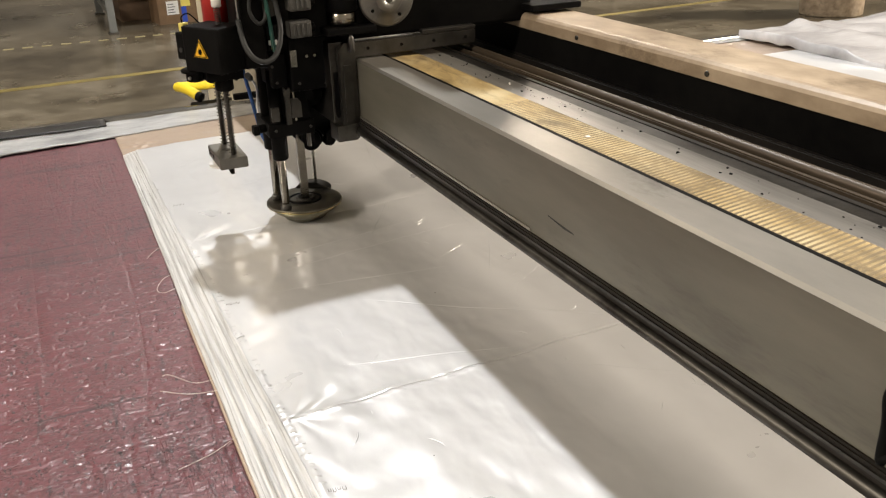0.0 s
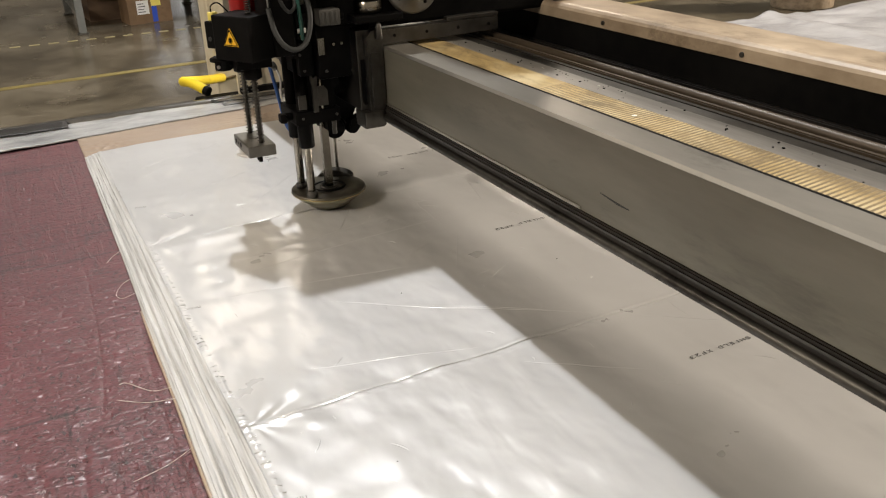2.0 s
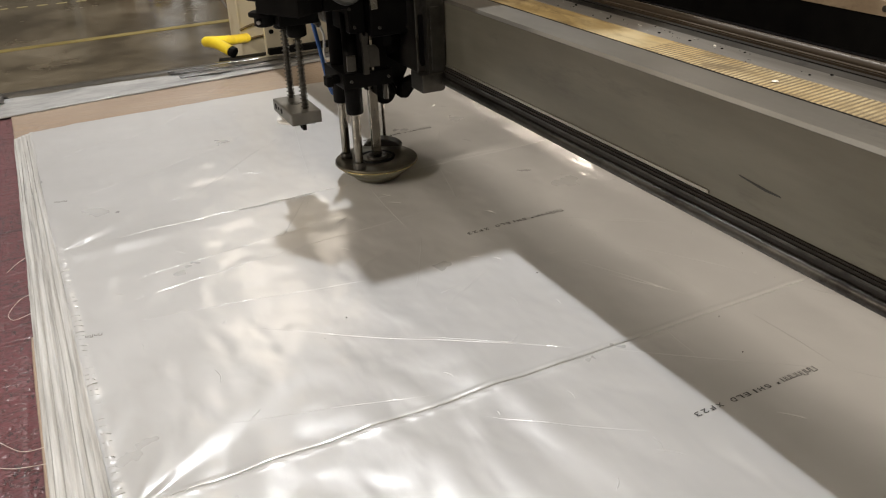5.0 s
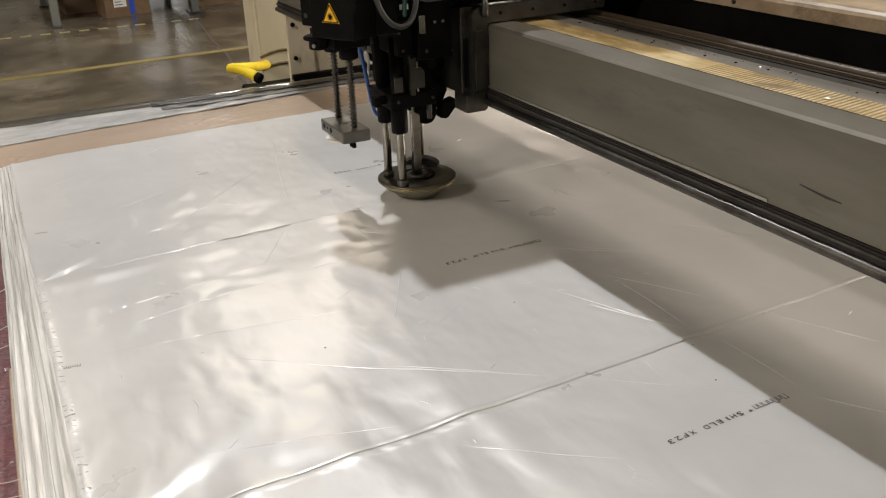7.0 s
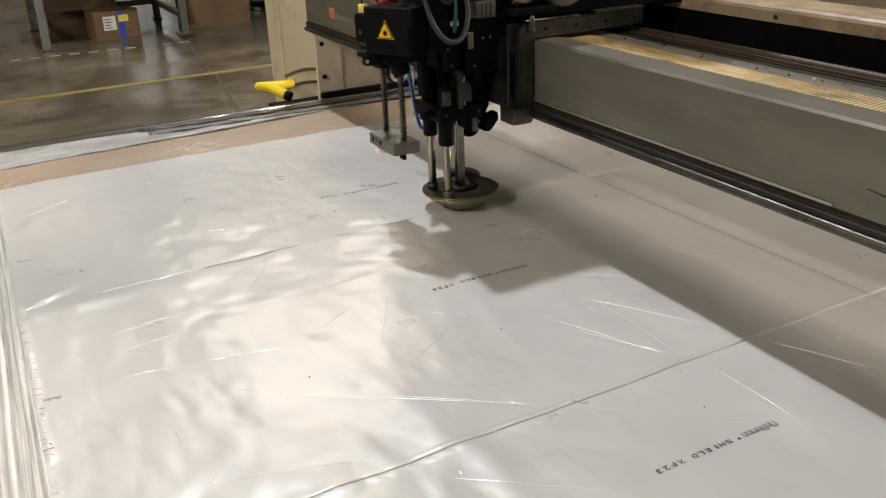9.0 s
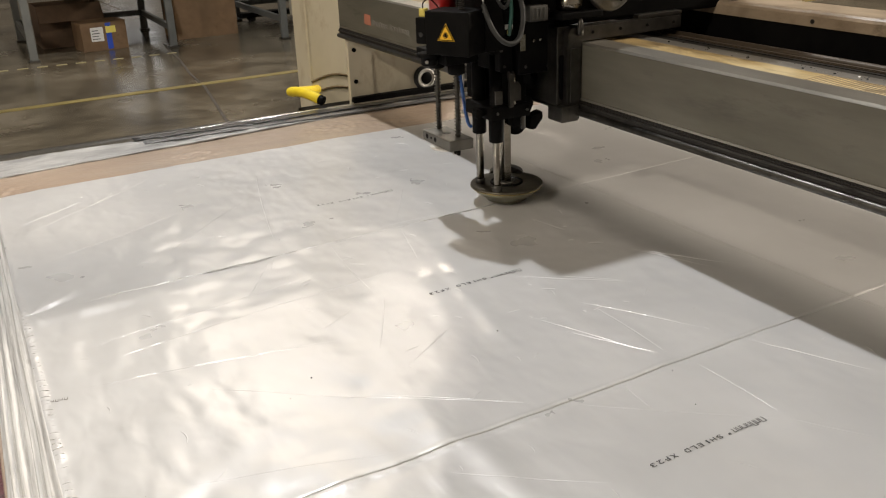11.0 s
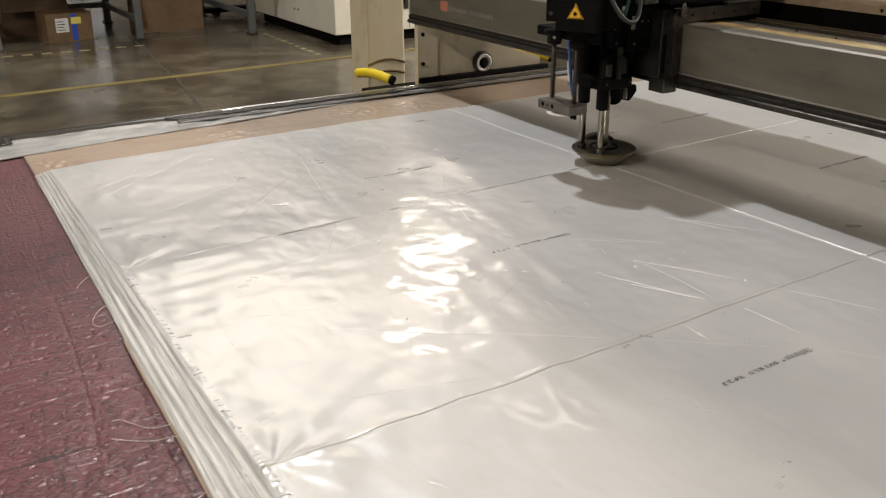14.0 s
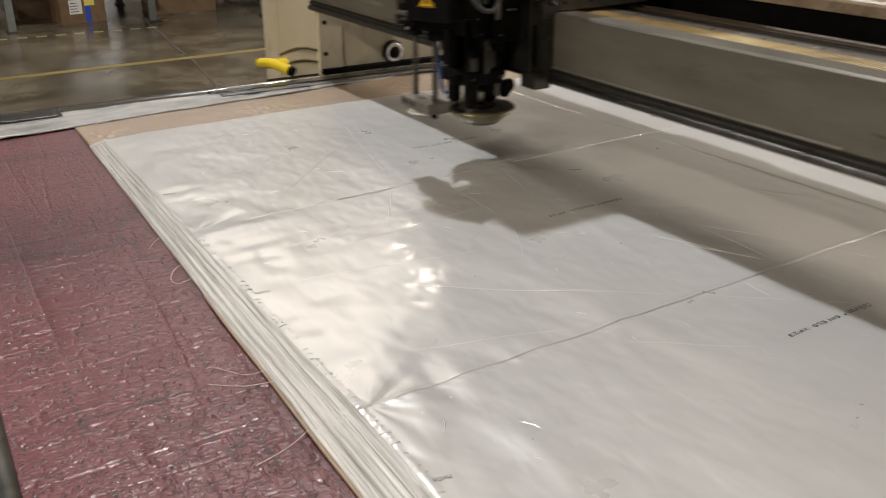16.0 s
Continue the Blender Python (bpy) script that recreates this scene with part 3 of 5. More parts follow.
def panel(label, x_of, y_of, nx, ny, z=fabric_height):
    """One cut panel; x_of and y_of give its two bounding lines."""
    def warp(u, v):
        y = y_of[0](u) * (1 - v) + y_of[1](u) * v
        x = u
        for _ in range(3):
            xl, xr = x_of[0](y), x_of[1](y)
            x = xl * (1 - u) + xr * u
            y = y_of[0](x) * (1 - v) + y_of[1](x) * v
        return x, y
    ob = grid_mesh("fabric_sheet", 0.5 - 0.5 * np.cos(np.pi * np.linspace(0, 1, nx)), 0.5 - 0.5 * np.cos(np.pi * np.linspace(0, 1, ny)), z, FABRIC, warp, 0.006)
    return tagged(ob, label, "fabric", "cut panels of fabric")


GAP, SEAM_GAP = 0.0006, 0.0014
near_end = lambda x: -1.72 + 0 * x
far_x = lambda y: 2.16 + 0 * y
far_panel = panel("white film-covered fabric panel beside brown paper", (left_edge, lambda y: right_seam(y) - GAP), (lambda x: cut_line(x) + GAP, far_line), 350, 200)
mid_panel = panel("white film-covered fabric panel between two cuts", (left_edge, lambda y: right_seam(y) - GAP), (lambda x: seam_line(x) + SEAM_GAP, lambda x: cut_line(x) - GAP), 350, 210)
near_panel = panel("white film-covered fabric panel with gathered seam", (left_edge, lambda y: right_seam(y) - GAP), (near_end, lambda x: seam_line(x) - SEAM_GAP), 350, 150)
far_panel2 = panel("white film-covered fabric panel under the gantry", (lambda y: right_seam(y) + GAP, far_x), (lambda x: cut_line(x) + GAP, far_line), 150, 100)
mid_panel2 = panel("white film-covered fabric panel under the gantry", (lambda y: right_seam(y) + GAP, far_x), (lambda x: seam_line(x) + SEAM_GAP, lambda x: cut_line(x) - GAP), 150, 100)
near_panel2 = panel("white film-covered fabric panel under the gantry", (lambda y: right_seam(y) + GAP, far_x), (near_end, lambda x: seam_line(x) - SEAM_GAP), 150, 70)

# fine folds in the film
def crease(owner, a, b, bow):
    a, b = Vector(a), Vector(b)
    side = Vector((-(b - a).y, (b - a).x)) * bow
    pts = []
    for k in range(25):
        u = k / 24
        q = a.lerp(b, u) + side * math.sin(math.pi * u)
        h = float(fabric_height(np.array([q.x]), np.array([q.y]))[0])
        pts.append((q.x, q.y, h - 0.00022 - 0.0006 * abs(2 * u - 1) ** 4))
    part("film_crease", tube(B(), pts, 0.0006, 6, 2), FABRIC, owner)


for owner, folds in ((far_panel, CREASES_FAR), (mid_panel, CREASES_MID), (near_panel, CREASES_NEAR)):
    for n, (a, b) in enumerate(folds):
        crease(owner, a, b, 0.012 * math.sin(n * 2.3))

for n in range(90):
    x, y = random.uniform(0.10, 1.0), random.uniform(-1.55, -0.05)
    if min(abs(y - cut_line(x)), abs(y - seam_line(x))) < 0.03:
        continue
    ang, size = random.uniform(0, math.pi), random.uniform(0.006, 0.030)
    owner = far_panel if y > cut_line(x) else mid_panel if y > seam_line(x) else near_panel
    pts = []
    for k in range(6):
        u = k / 5 - 0.5
        q = (x + size * u * math.cos(ang) + 0.12 * size * math.sin(ang) * math.cos(3 * u), y + size * u * math.sin(ang))
        pts.append((*q, float(fabric_height(np.array([q[0]]), np.array([q[1]]))[0]) - 0.0001 - 0.002 * u * u))
    part("film_nick", tube(B(), pts, 0.0007, 6, 2), FABRIC, owner)


def seam_lip(owner, pts):
    part("seam_lip", tube(B(), [(x, y, float(fabric_height(np.array([x]), np.array([y]))[0]) - 0.0001) for x, y in pts], 0.0004, 6, 2), FABRIC, owner)


for k in range(10):
    ys = [0.02 - (k + j / 6) * 0.127 for j in range(7)]
    seam_lip(far_panel if k < 5 else mid_panel, [(right_seam(y) - 0.0022 + 0.0005 * math.sin(y * 60), y) for y in ys])

# bundle of ply edges along the rim of the spread
plies = thing("ply_edges", "frayed bundle of white fabric ply edges", "fabric edge", (0, 0, 0))


def band_width(y):
    return 0.034 + 0.023 * np.clip(-y / 1.25, 0, 1.3)


def band_warp(u, y):
    return left_edge(y) + u * band_width(y) + 0.0012 * value_noise(u * 0, y, 9, 84), y


def band_height(x, y):
    u = (x - left_edge(y)) / band_width(y)
    ridge = 0.0016 * np.abs(value_noise(u * 9, y * 1.6, 1.0, 85)) + 0.0009 * value_noise(u * 19, y * 5, 1.0, 86) + 0.0006 * value_noise(u * 30, y * 40, 1.0, 87)
    return fabric_height(x, y) + 0.0010 + ridge * np.clip(1.1 - u, 0.1, 1)


band = grid_mesh("ply_band", np.linspace(-0.01, 0.93, 46), np.linspace(-1.715, 0.004, 520), band_height, PLY_EDGE, band_warp, 0.004)
band.parent = plies
# grey lines for film edges and for the shade between the plies
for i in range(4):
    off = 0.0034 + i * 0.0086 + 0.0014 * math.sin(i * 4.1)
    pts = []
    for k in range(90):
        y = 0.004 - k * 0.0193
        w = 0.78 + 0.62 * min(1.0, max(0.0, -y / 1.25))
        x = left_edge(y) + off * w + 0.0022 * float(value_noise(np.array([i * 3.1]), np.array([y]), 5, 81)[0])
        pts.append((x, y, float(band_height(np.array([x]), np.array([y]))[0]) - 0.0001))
    part("ply_edge", tube(B(), pts, 0.0006 + 0.0002 * (i % 2), 6, 2), EDGE_AND_SHADE, plies)

stitch = random.Random(5)
y = -0.60
while y > -1.70:
    x = left_edge(y) + 0.036 + 0.024 * min(1.3, max(0.0, -y / 1.25))
    z = float(fabric_height(np.array([x]), np.array([y]))[0])
    tilt, size = stitch.uniform(-0.5, 0.3), stitch.uniform(0.003, 0.006)
    pts = [(x + size * u + 0.001 * stitch.uniform(-1, 1), y + tilt * size * u, z - 0.0002 - 0.0008 * u * u) for u in (-1, -0.5, 0, 0.5, 1)]
    part("pucker", tube(B(), pts, stitch.uniform(0.0006, 0.0010), 6, 2), FABRIC, plies)
    y -= stitch.uniform(0.008, 0.019)

rim = [(left_edge(y) - 0.0022 + 0.0004 * math.sin(y * 21), y, TZ - 0.0078) for y in np.linspace(-0.86, -1.71, 30)]
part("paper_rim", tube(B(), rim, 0.0022, 6, 2), BROWN_PAPER, plies, "thin tan paper rim under the plies")

# dark crumbs dropped on the spread
for n, (x, y) in enumerate(((0.100, -1.292), (0.175, -1.394), (0.345, -1.016), (0.305, -1.052), (0.42, -0.70), (0.61, -1.03), (0.23, -0.52), (0.71, -1.31), (0.15, -0.33), (0.88, -1.12))):
    z = float(fabric_height(np.array([x]), np.array([y]))[0]) - 0.0004
    r = 0.0007 + 0.0003 * (n % 3)
    crumb = lathe(B(), [(r * 0.5, 0), (r, r * 0.5), (r * 0.4, r * 1.2)], (x, y, z), n=6)
    tagged(part("fabric_crumb", crumb, BLACK if n % 4 else PAPER_WHITE), "tiny dark crumb lying on the fabric" if n % 4 else "tiny pale crumb lying on the fabric", "crumb", "crumbs on the fabric")

# underlays
def flat_noise(h, amp, scale, seed):
    return lambda x, y: h + amp * value_noise(x, y, scale, seed) + amp * 0.4 * value_noise(x, y, scale * 3.7, seed + 1)


def mat_relief(x, y):
    """Flat by the far edge, then torn into small ridges across and furrows along the table."""
    worn = np.clip(0.35 - 0.9 * y + 0.5 * value_noise(x, y, 3, 61), 0.25, 1.0)
    z = 0.0006 * value_noise(x, y, 14, 11) + worn * 0.00022 * value_noise(x * 0.55, y, 330, 62)
    z = z + worn * 0.00016 * value_noise(x * 0.8, y, 520, 63)
    pit = np.clip(value_noise(x, y * 0.6, 170, 64) - 0.48, 0, 1)
    scar = np.clip(np.abs(value_noise(x * 0.05, y, 26, 65)) * 14, 0, 1)
    furrow = np.clip(np.abs(value_noise(x, y * 0.05, 22, 66)) * 12, 0, 1)
    return TZ - 0.0108 + z - 0.003 * pit * worn - 0.0008 * (1 - scar) * worn - 0.0010 * (1 - furrow) * worn


red = grid_mesh("underlay_sheet", np.linspace(-0.285, 0.012, 210), np.linspace(-1.80, 0.195, 1500), mat_relief, RED_MAT,
                lambda x, y: (x + 0.0105 * np.minimum(y, 0) * (x > 0) - 0.012 * (x < -0.2), y + 0.03 * x), 0.004)
tagged(red, "maroon pitted underlay sheet with cut scars on the table", "underlay")
grey = grid_mesh("bristle_mat", np.linspace(-1.6, -0.297, 90), np.linspace(-1.80, 0.18, 140), flat_noise(TZ - 0.009, 0.0012, 60, 13), DARK_STEEL, None, 0.004)
tagged(grey, "grey bristled cutting mat beside maroon sheet", "cutting mat")
def crumple(x, y):
    """Puckers of the film over the paper, in a few places."""
    k = sum(np.exp(-((x - cx) / 0.07) ** 2 - ((y - cy) / 0.06) ** 2) for cx, cy in ((0.03, 0.09), (0.46, 0.14), (0.86, 0.20), (1.02, 0.16)))
    return k * (0.0024 * value_noise(x + y, y - x, 55, 71) + 0.0008 * value_noise(x, y, 120, 72))


brown = grid_mesh("paper_strip", np.linspace(0.001, 2.6, 620), np.linspace(0, 1, 60),
                  lambda x, y: TZ - 0.0065 + 0.0008 * value_noise(x, y, 9, 15) + 0.0003 * value_noise(x, y, 40, 16) + crumple(x, y), BROWN_PAPER,
                  lambda x, y: (x - 0.02 * (y < 0.1) * 0, (0.034 * (1 - np.exp(-np.maximum(x, 0) / 0.16)) - 0.010) * (1 - y) + (0.207 + 0.105 * np.clip(x, 0, 1.1)) * y), 0.003)
tagged(brown, "strip of brown kraft paper under clear film", "paper strip")
milky = grid_mesh("film_strip", np.linspace(-2.0, 2.6, 420), np.linspace(0, 1, 30),
                  lambda x, y: TZ - 0.003 + 0.0016 * value_noise(x * 0.5, y, 32, 17) + 0.0010 * value_noise(x, y, 80, 18), CLEAR_STRIP,
                  lambda x, y: (x, (0.197 + 0.105 * np.clip(x, -0.4, 1.1) + 0.003 * value_noise(x, x * 0, 5, 40)) * (1 - y) + 0.352 * y), 0.003)
tagged(milky, "wrinkled milky film strip along the table edge", "plastic film")


def tape_piece(x0, x1, y0, y1, z, label, seed):
    ob = grid_mesh("black_tape", np.linspace(x0, x1, 90), np.linspace(0, 1, 10),
                   lambda x, y: z + 0.0012 * value_noise(x, y, 30, seed) + 0.0006 * value_noise(x, y, 90, seed + 1), BLACK_FILM,
                   lambda x, y: (x, (y0 + 0.006 * value_noise(x, x * 0, 14, seed + 2)) * (1 - y) + (y1 + 0.004 * value_noise(x, x * 0, 9, seed + 3)) * y), 0.002)
    return tagged(ob, label, "tape")


tape_piece(-1.4, -0.008, 0.300, 0.372, TZ + 0.0025, "crumpled black tape on the table edge", 21)
tape_piece(0.372, 1.9, 0.338, 0.372, TZ + 0.0015, "narrow black tape along the table edge", 25)


grey_band = grid_mesh("grey_tape", np.linspace(0.39, 1.7, 160), np.linspace(0, 1, 8),
                      lambda x, y: TZ + 0.0008 + 0.0008 * value_noise(x, y, 26, 91) + 0.0005 * value_noise(x, y, 80, 92), GREY_FILM,
                      lambda x, y: (x, 0.292 * (1 - y) + (0.318 + 0.003 * value_noise(x, x * 0, 9, 93)) * y), 0.002)
tagged(grey_band, "creased grey tape along the table edge", "tape")


def threads(pts, label):
    ob = part("loose_thread", tube(B(), pts, 0.00045, 5, 8), THREAD)
    tagged(ob, label, "thread")


zt = TZ - 0.0092
threads([(-0.004, -0.735, zt + 0.004), (-0.022, -0.745, zt + 0.002), (-0.036, -0.775, zt), (-0.030, -0.795, zt), (-0.008, -0.790, zt + 0.002), (0.004, -0.785, zt + 0.004)], "curled white thread on maroon sheet")
threads([(0.0, -0.600, zt + 0.003), (-0.018, -0.612, zt), (-0.034, -0.640, zt)], "short loose white thread on maroon sheet")
threads([(-0.01, -1.105, zt + 0.004), (-0.035, -1.095, zt), (-0.060, -1.060, zt), (-0.070, -1.058, zt)], "loose white thread at the fabric edge")
threads([(-0.01, -1.135, zt + 0.004), (-0.045, -1.120, zt), (-0.078, -1.095, zt)], "loose white thread at the fabric edge")
threads([(-0.012, -1.245, zt + 0.003), (-0.045, -1.262, zt), (-0.085, -1.275, zt)], "loose white thread at the fabric edge")


# printed lot marks on the fabric
def text_mesh(body, size):
    cu = bpy.data.curves.new("mark", "FONT")
    cu.body, cu.size, cu.extrude = body, size, 0.00012
    tmp = new("mark", cu)
    bpy.context.view_layer.update()
    me = bpy.data.meshes.new_from_object(tmp.evaluated_get(bpy.context.evaluated_depsgraph_get()))
    wid = max(v.co.x for v in me.vertices)
    bpy.data.objects.remove(tmp)
    return me, wid


CODE = "SHIELD XF23"
GLYPHS = {c: text_mesh(c, 0.0115) for c in set(CODE) - {" "}}


def drape(bm, m):
    """Lays flat print on the cloth, so that it follows its dents."""
    bmesh.ops.transform(bm, matrix=m, verts=bm.verts[:])
    lift = fabric_height(np.array([v.co.x for v in bm.verts]), np.array([v.co.y for v in bm.verts]))
    for v, h in zip(bm.verts, lift):
        v.co.z += 0.0007 + float(h)


def print_mark(owner, x_right, x_left, y, slope):
    """A line of print that runs from x_right to x_left: the maker's name as bars, then the readable code."""
    turn = Matrix.Translation((x_right, y, 0)) @ Matrix.Rotation(math.pi + math.atan(slope), 4, "Z")
    x = 0.0
    letters = ((0.006, 0.0095), (0.005, 0.007), (0.005, 0.010), (0.005, 0.007), (0.007, 0.007), (0.005, 0.007), (0.005, 0.007))
    ink = INK
    if x_left is None:
        letters, ink = [(0.7 * a, 0.6 * b) for a, b in letters[:4]], LOGO_GREY
    for w, h in letters:
        bars = B()
        box(bars, (x, 0.0, 0), (x + 0.0007, h, 0.0003))
        box(bars, (x, h - 0.0007, 0), (x + w, h, 0.0003))
        box(bars, (x + w - 0.0007, 0.0, 0), (x + w, h * 0.95, 0.0003))
        drape(bars, turn)
        part("printed_bar", bars, ink, owner)
        x += w + 0.0016
    if x_left is None:
        return
    dot = box(B(), (x + 0.004, 0.004, 0), (x + 0.007, 0.007, 0.0003))
    drape(dot, turn)
    part("printed_dot", dot, ink, owner)
    pitch = (x_right - x_left - 0.064) / len(CODE)
    for k, c in enumerate(CODE):
        if c != " ":
            me, wid = GLYPHS[c]
            glyph = B()
            glyph.from_mesh(me)
            drape(glyph, turn @ Matrix.Translation((0.064 + k * pitch, 0, 0)) @ Matrix.Diagonal((0.74 * pitch / max(wid, 0.004), 0.85, 1, 1)))
            part("printed_letter", glyph, INK, owner)


for own, xr, xl, yy in ((near_panel, 0.753, 0.583, -1.368), (mid_panel, 0.750, 0.582, -0.864), (far_panel, 0.748, 0.583, -0.383),
                        (mid_panel2, 1.62, 1.45, -0.83), (far_panel2, 1.62, 1.45, -0.35)):
    print_mark(own, xr, xl, yy, 0.05)
for own, xr, yy in ((far_panel, 0.068, -0.417), (mid_panel, 0.068, -0.906), (near_panel, 0.070, -1.401)):
    print_mark(own, xr, None, yy, -0.12)


# ---- gantry ----
gantry = thing("gantry", "grey steel cutter gantry spanning the table on rails", "cutting machine", (TRAVEL[0][1], 0, 0))
BY0, BY1 = -2.35, 0.46
face_x, top_z = 0.080, 1.158


def bar(outline, y0=BY0, y1=BY1, bevel=0.0):
    return plate(B(), outline, "y", y0, y1, bevel)


def rect(x0, x1, z0, z1):
    return [(x0, z0), (x1, z0), (x1, z1), (x0, z1)]


part("beam", bar([(face_x, 1.056), (0.105, 1.056), (0.105, 1.040), (0.318, 1.040), (0.318, top_z - 0.0135), (0.0855, top_z - 0.0135), (0.0855, top_z - 0.004), (face_x, top_z - 0.004)]), BEAM_GREY, gantry, "long grey beam with scuffed face")
part("beam_edge_plate", bar([(0.0858, top_z - 0.0130), (0.128, top_z - 0.0130), (0.128, top_z), (0.0835, top_z), (face_x + 0.0002, top_z - 0.0037), (0.0858, top_z - 0.0037)]), BEAM_TOP, gantry, "brushed aluminium top edge")
# unseen plate, added to keep lamp light out of the rear gap
part("leak_blocker", bar(rect(0.3185, 0.4815, 1.040, 1.046)), BLACK, gantry, "unseen black plate that stops light leaking through the rear gap")
part("belt_seal", bar(rect(0.1283, 0.1395, top_z - 0.013, top_z - 0.0032)), BLACK, gantry, "dark strip beside the belt")
belt = part("drive_belt", bar(rect(0.1398, 0.193, top_z - 0.013, top_z - 0.0045)), YELLOW_BELT, gantry, "worn yellow toothed belt")
part("belt_grime", bar(rect(0.1402, 0.1926, top_z - 0.0044, top_z - 0.0041), BY0 + 0.01, -1.11), BELT_GRIME, belt, "dark grime between the belt teeth")
teeth = B()
for i in range(175):
    y = -2.30 + i * 0.0068
    z = top_z - 0.0043
    vs = [teeth.verts.new(p) for p in ((0.1415, y, z), (0.1915, y + 0.008, z), (0.1915, y + 0.0110, z + 0.0008), (0.1415, y + 0.0030, z + 0.0008), (0.1915, y + 0.0128, z), (0.1415, y + 0.0048, z))]
    teeth.faces.new((vs[0], vs[1], vs[2], vs[3]))
    teeth.faces.new((vs[3], vs[2], vs[4], vs[5]))
tagged(part("belt_teeth", teeth, YELLOW_BELT, belt), kind="stuff")
part("bed_plate", bar(rect(0.1935, 0.236, top_z - 0.013, top_z - 0.007)), BED_STEEL, gantry, "dirty bare steel bed plate")
# oil, plus the fading of the bed's sheen put into a darker colour
part("oily_dim_strip", bar(rect(0.2362, 0.258, top_z - 0.013, top_z - 0.0085)), DARK_STEEL, gantry, "dark oily strip beside the rails, dimmed where the sheen fades")
part("guide_rail", bar(rect(0.2585, 0.268, top_z - 0.013, top_z - 0.0075), bevel=0.0012), BLACK_GLOSS, gantry, "black oiled guide rail")
part("guide_rail", bar(rect(0.276, 0.284, top_z - 0.013, top_z - 0.0065), bevel=0.0015), RAIL_BROWN, gantry, "dark oily guide rail")
part("guide_rail", cyl(B(), (0.303, BY0, top_z - 0.010), (0.303, BY1, top_z - 0.010), 0.0065, 18), RAIL_BROWN, gantry, "round rusty guide rail")
part("guide_rail", bar(rect(0.392, 0.4035, top_z - 0.045, top_z - 0.030), bevel=0.002), BLACK_GLOSS, gantry)
# added plate; its black stands in for the shaded cavity under the cover
part("gap_darkener", bar(rect(0.404, 0.410, 1.090, 1.176)), BLACK, gantry, "black plate that stands in for the dark gap")
# unseen plate, added to block glints and low light from behind
part("glint_blocker", bar(rect(0.482, 0.487, 1.000, 1.1755)), BLACK, gantry, "unseen black rear plate that blocks glints and low light")
cover_bm = bar([(0.399, 1.176), (0.488, 1.176), (0.488, 1.198), (0.484, 1.202), (0.412, 1.202), (0.406, 1.2008), (0.4015, 1.1975), (0.399, 1.193)])
cover = part("beam_cover", cover_bm, TAN, gantry, "tan mottled cover board with dirty lip")
for y in (-0.25, -0.55, -0.9, -1.22, -1.52, -1.85):
    part("cover_bolt", cyl(B(), (0.399, y, 1.185), (0.3965, y, 1.185), 0.0038, 12), DARK_STEEL, cover)
for i in range(130):
    y, x = -1.95 + 1.9 * random.random(), 0.197 + 0.038 * random.random() ** 0.7
    r = 0.0005 + 0.0010 * random.random() ** 3
    crumb = box(B(), (x - r, y - r * 1.4, top_z - 0.0072), (x + r, y + r, top_z - 0.0072 + r * 1.2), r * 0.3, 1)
    part("debris", crumb, BLACK if i % 11 else PAPER_WHITE, gantry)
for x, y, r in ((0.162, -1.30, 0.0035),):
    part("splash", lathe(B(), [(r, 0), (r * 0.8, 0.0004), (r * 0.2, 0.0006)], (x, y, top_z - 0.003), n=14), PAPER_WHITE, belt)
# lower guide
part("lower_guide", bar(rect(0.0765, 0.1045, 1.0365, 1.0555), bevel=0.002), BLACK_GLOSS, gantry, "black lower guide")
part("guide_groove", bar(rect(0.0742, 0.0763, 1.0475, 1.0505)), DARK_STEEL, gantry)
part("guide_rod", cyl(B(), (0.0760, BY0, 1.0350), (0.0760, BY1, 1.0350), 0.0065, 20), DARK_STEEL, gantry, "dark polished guide rod")
part("wear_strip", bar(rect(0.0784, 0.0797, 1.0570, 1.0608), -1.312, BY1), BEAM_TOP, gantry, "pale wear strip on the beam face")
part("scuff", plate(B(), [(-1.405, 1.0850), (-1.385, 1.0845), (-1.352, 1.0885), (-1.350, 1.0898), (-1.385, 1.0872), (-1.403, 1.0862)], "x", 0.0796, 0.0798), RUBBER, gantry)
part("grab_handle", tube(B(), [(0.080, -1.815, 1.125), (0.066, -1.815, 1.122), (0.066, -1.817, 1.10), (0.066, -1.817, 1.072), (0.066, -1.82, 1.074), (0.080, -1.83, 1.074)], 0.004, 8), BLACK, gantry, "black grab handle")
# maker's mark near the far end
part("maker_mark", box(B(), (face_x - 0.0009, 0.235, 1.085), (face_x - 0.0002, 0.275, 1.112)), LOGO_RED, gantry, "faded red emblem")
lx = 0.225
for w, h in ((0.011, 0.013), (0.014, 0.010), (0.014, 0.010), (0.010, 0.012), (0.012, 0.010), (0.014, 0.010), (-0.010, 0), (0.012, 0.013), (0.013, 0.010), (0.012, 0.010), (0.010, 0.012), (0.014, 0.010), (0.016, 0.010), (0.012, 0.010)):
    if w > 0:
        part("maker_letter", box(B(), (face_x - 0.0009, lx - w, 1.088), (face_x - 0.0002, lx, 1.088 + h)), LOGO_GREY, gantry)
    lx -= abs(w) + 0.0035
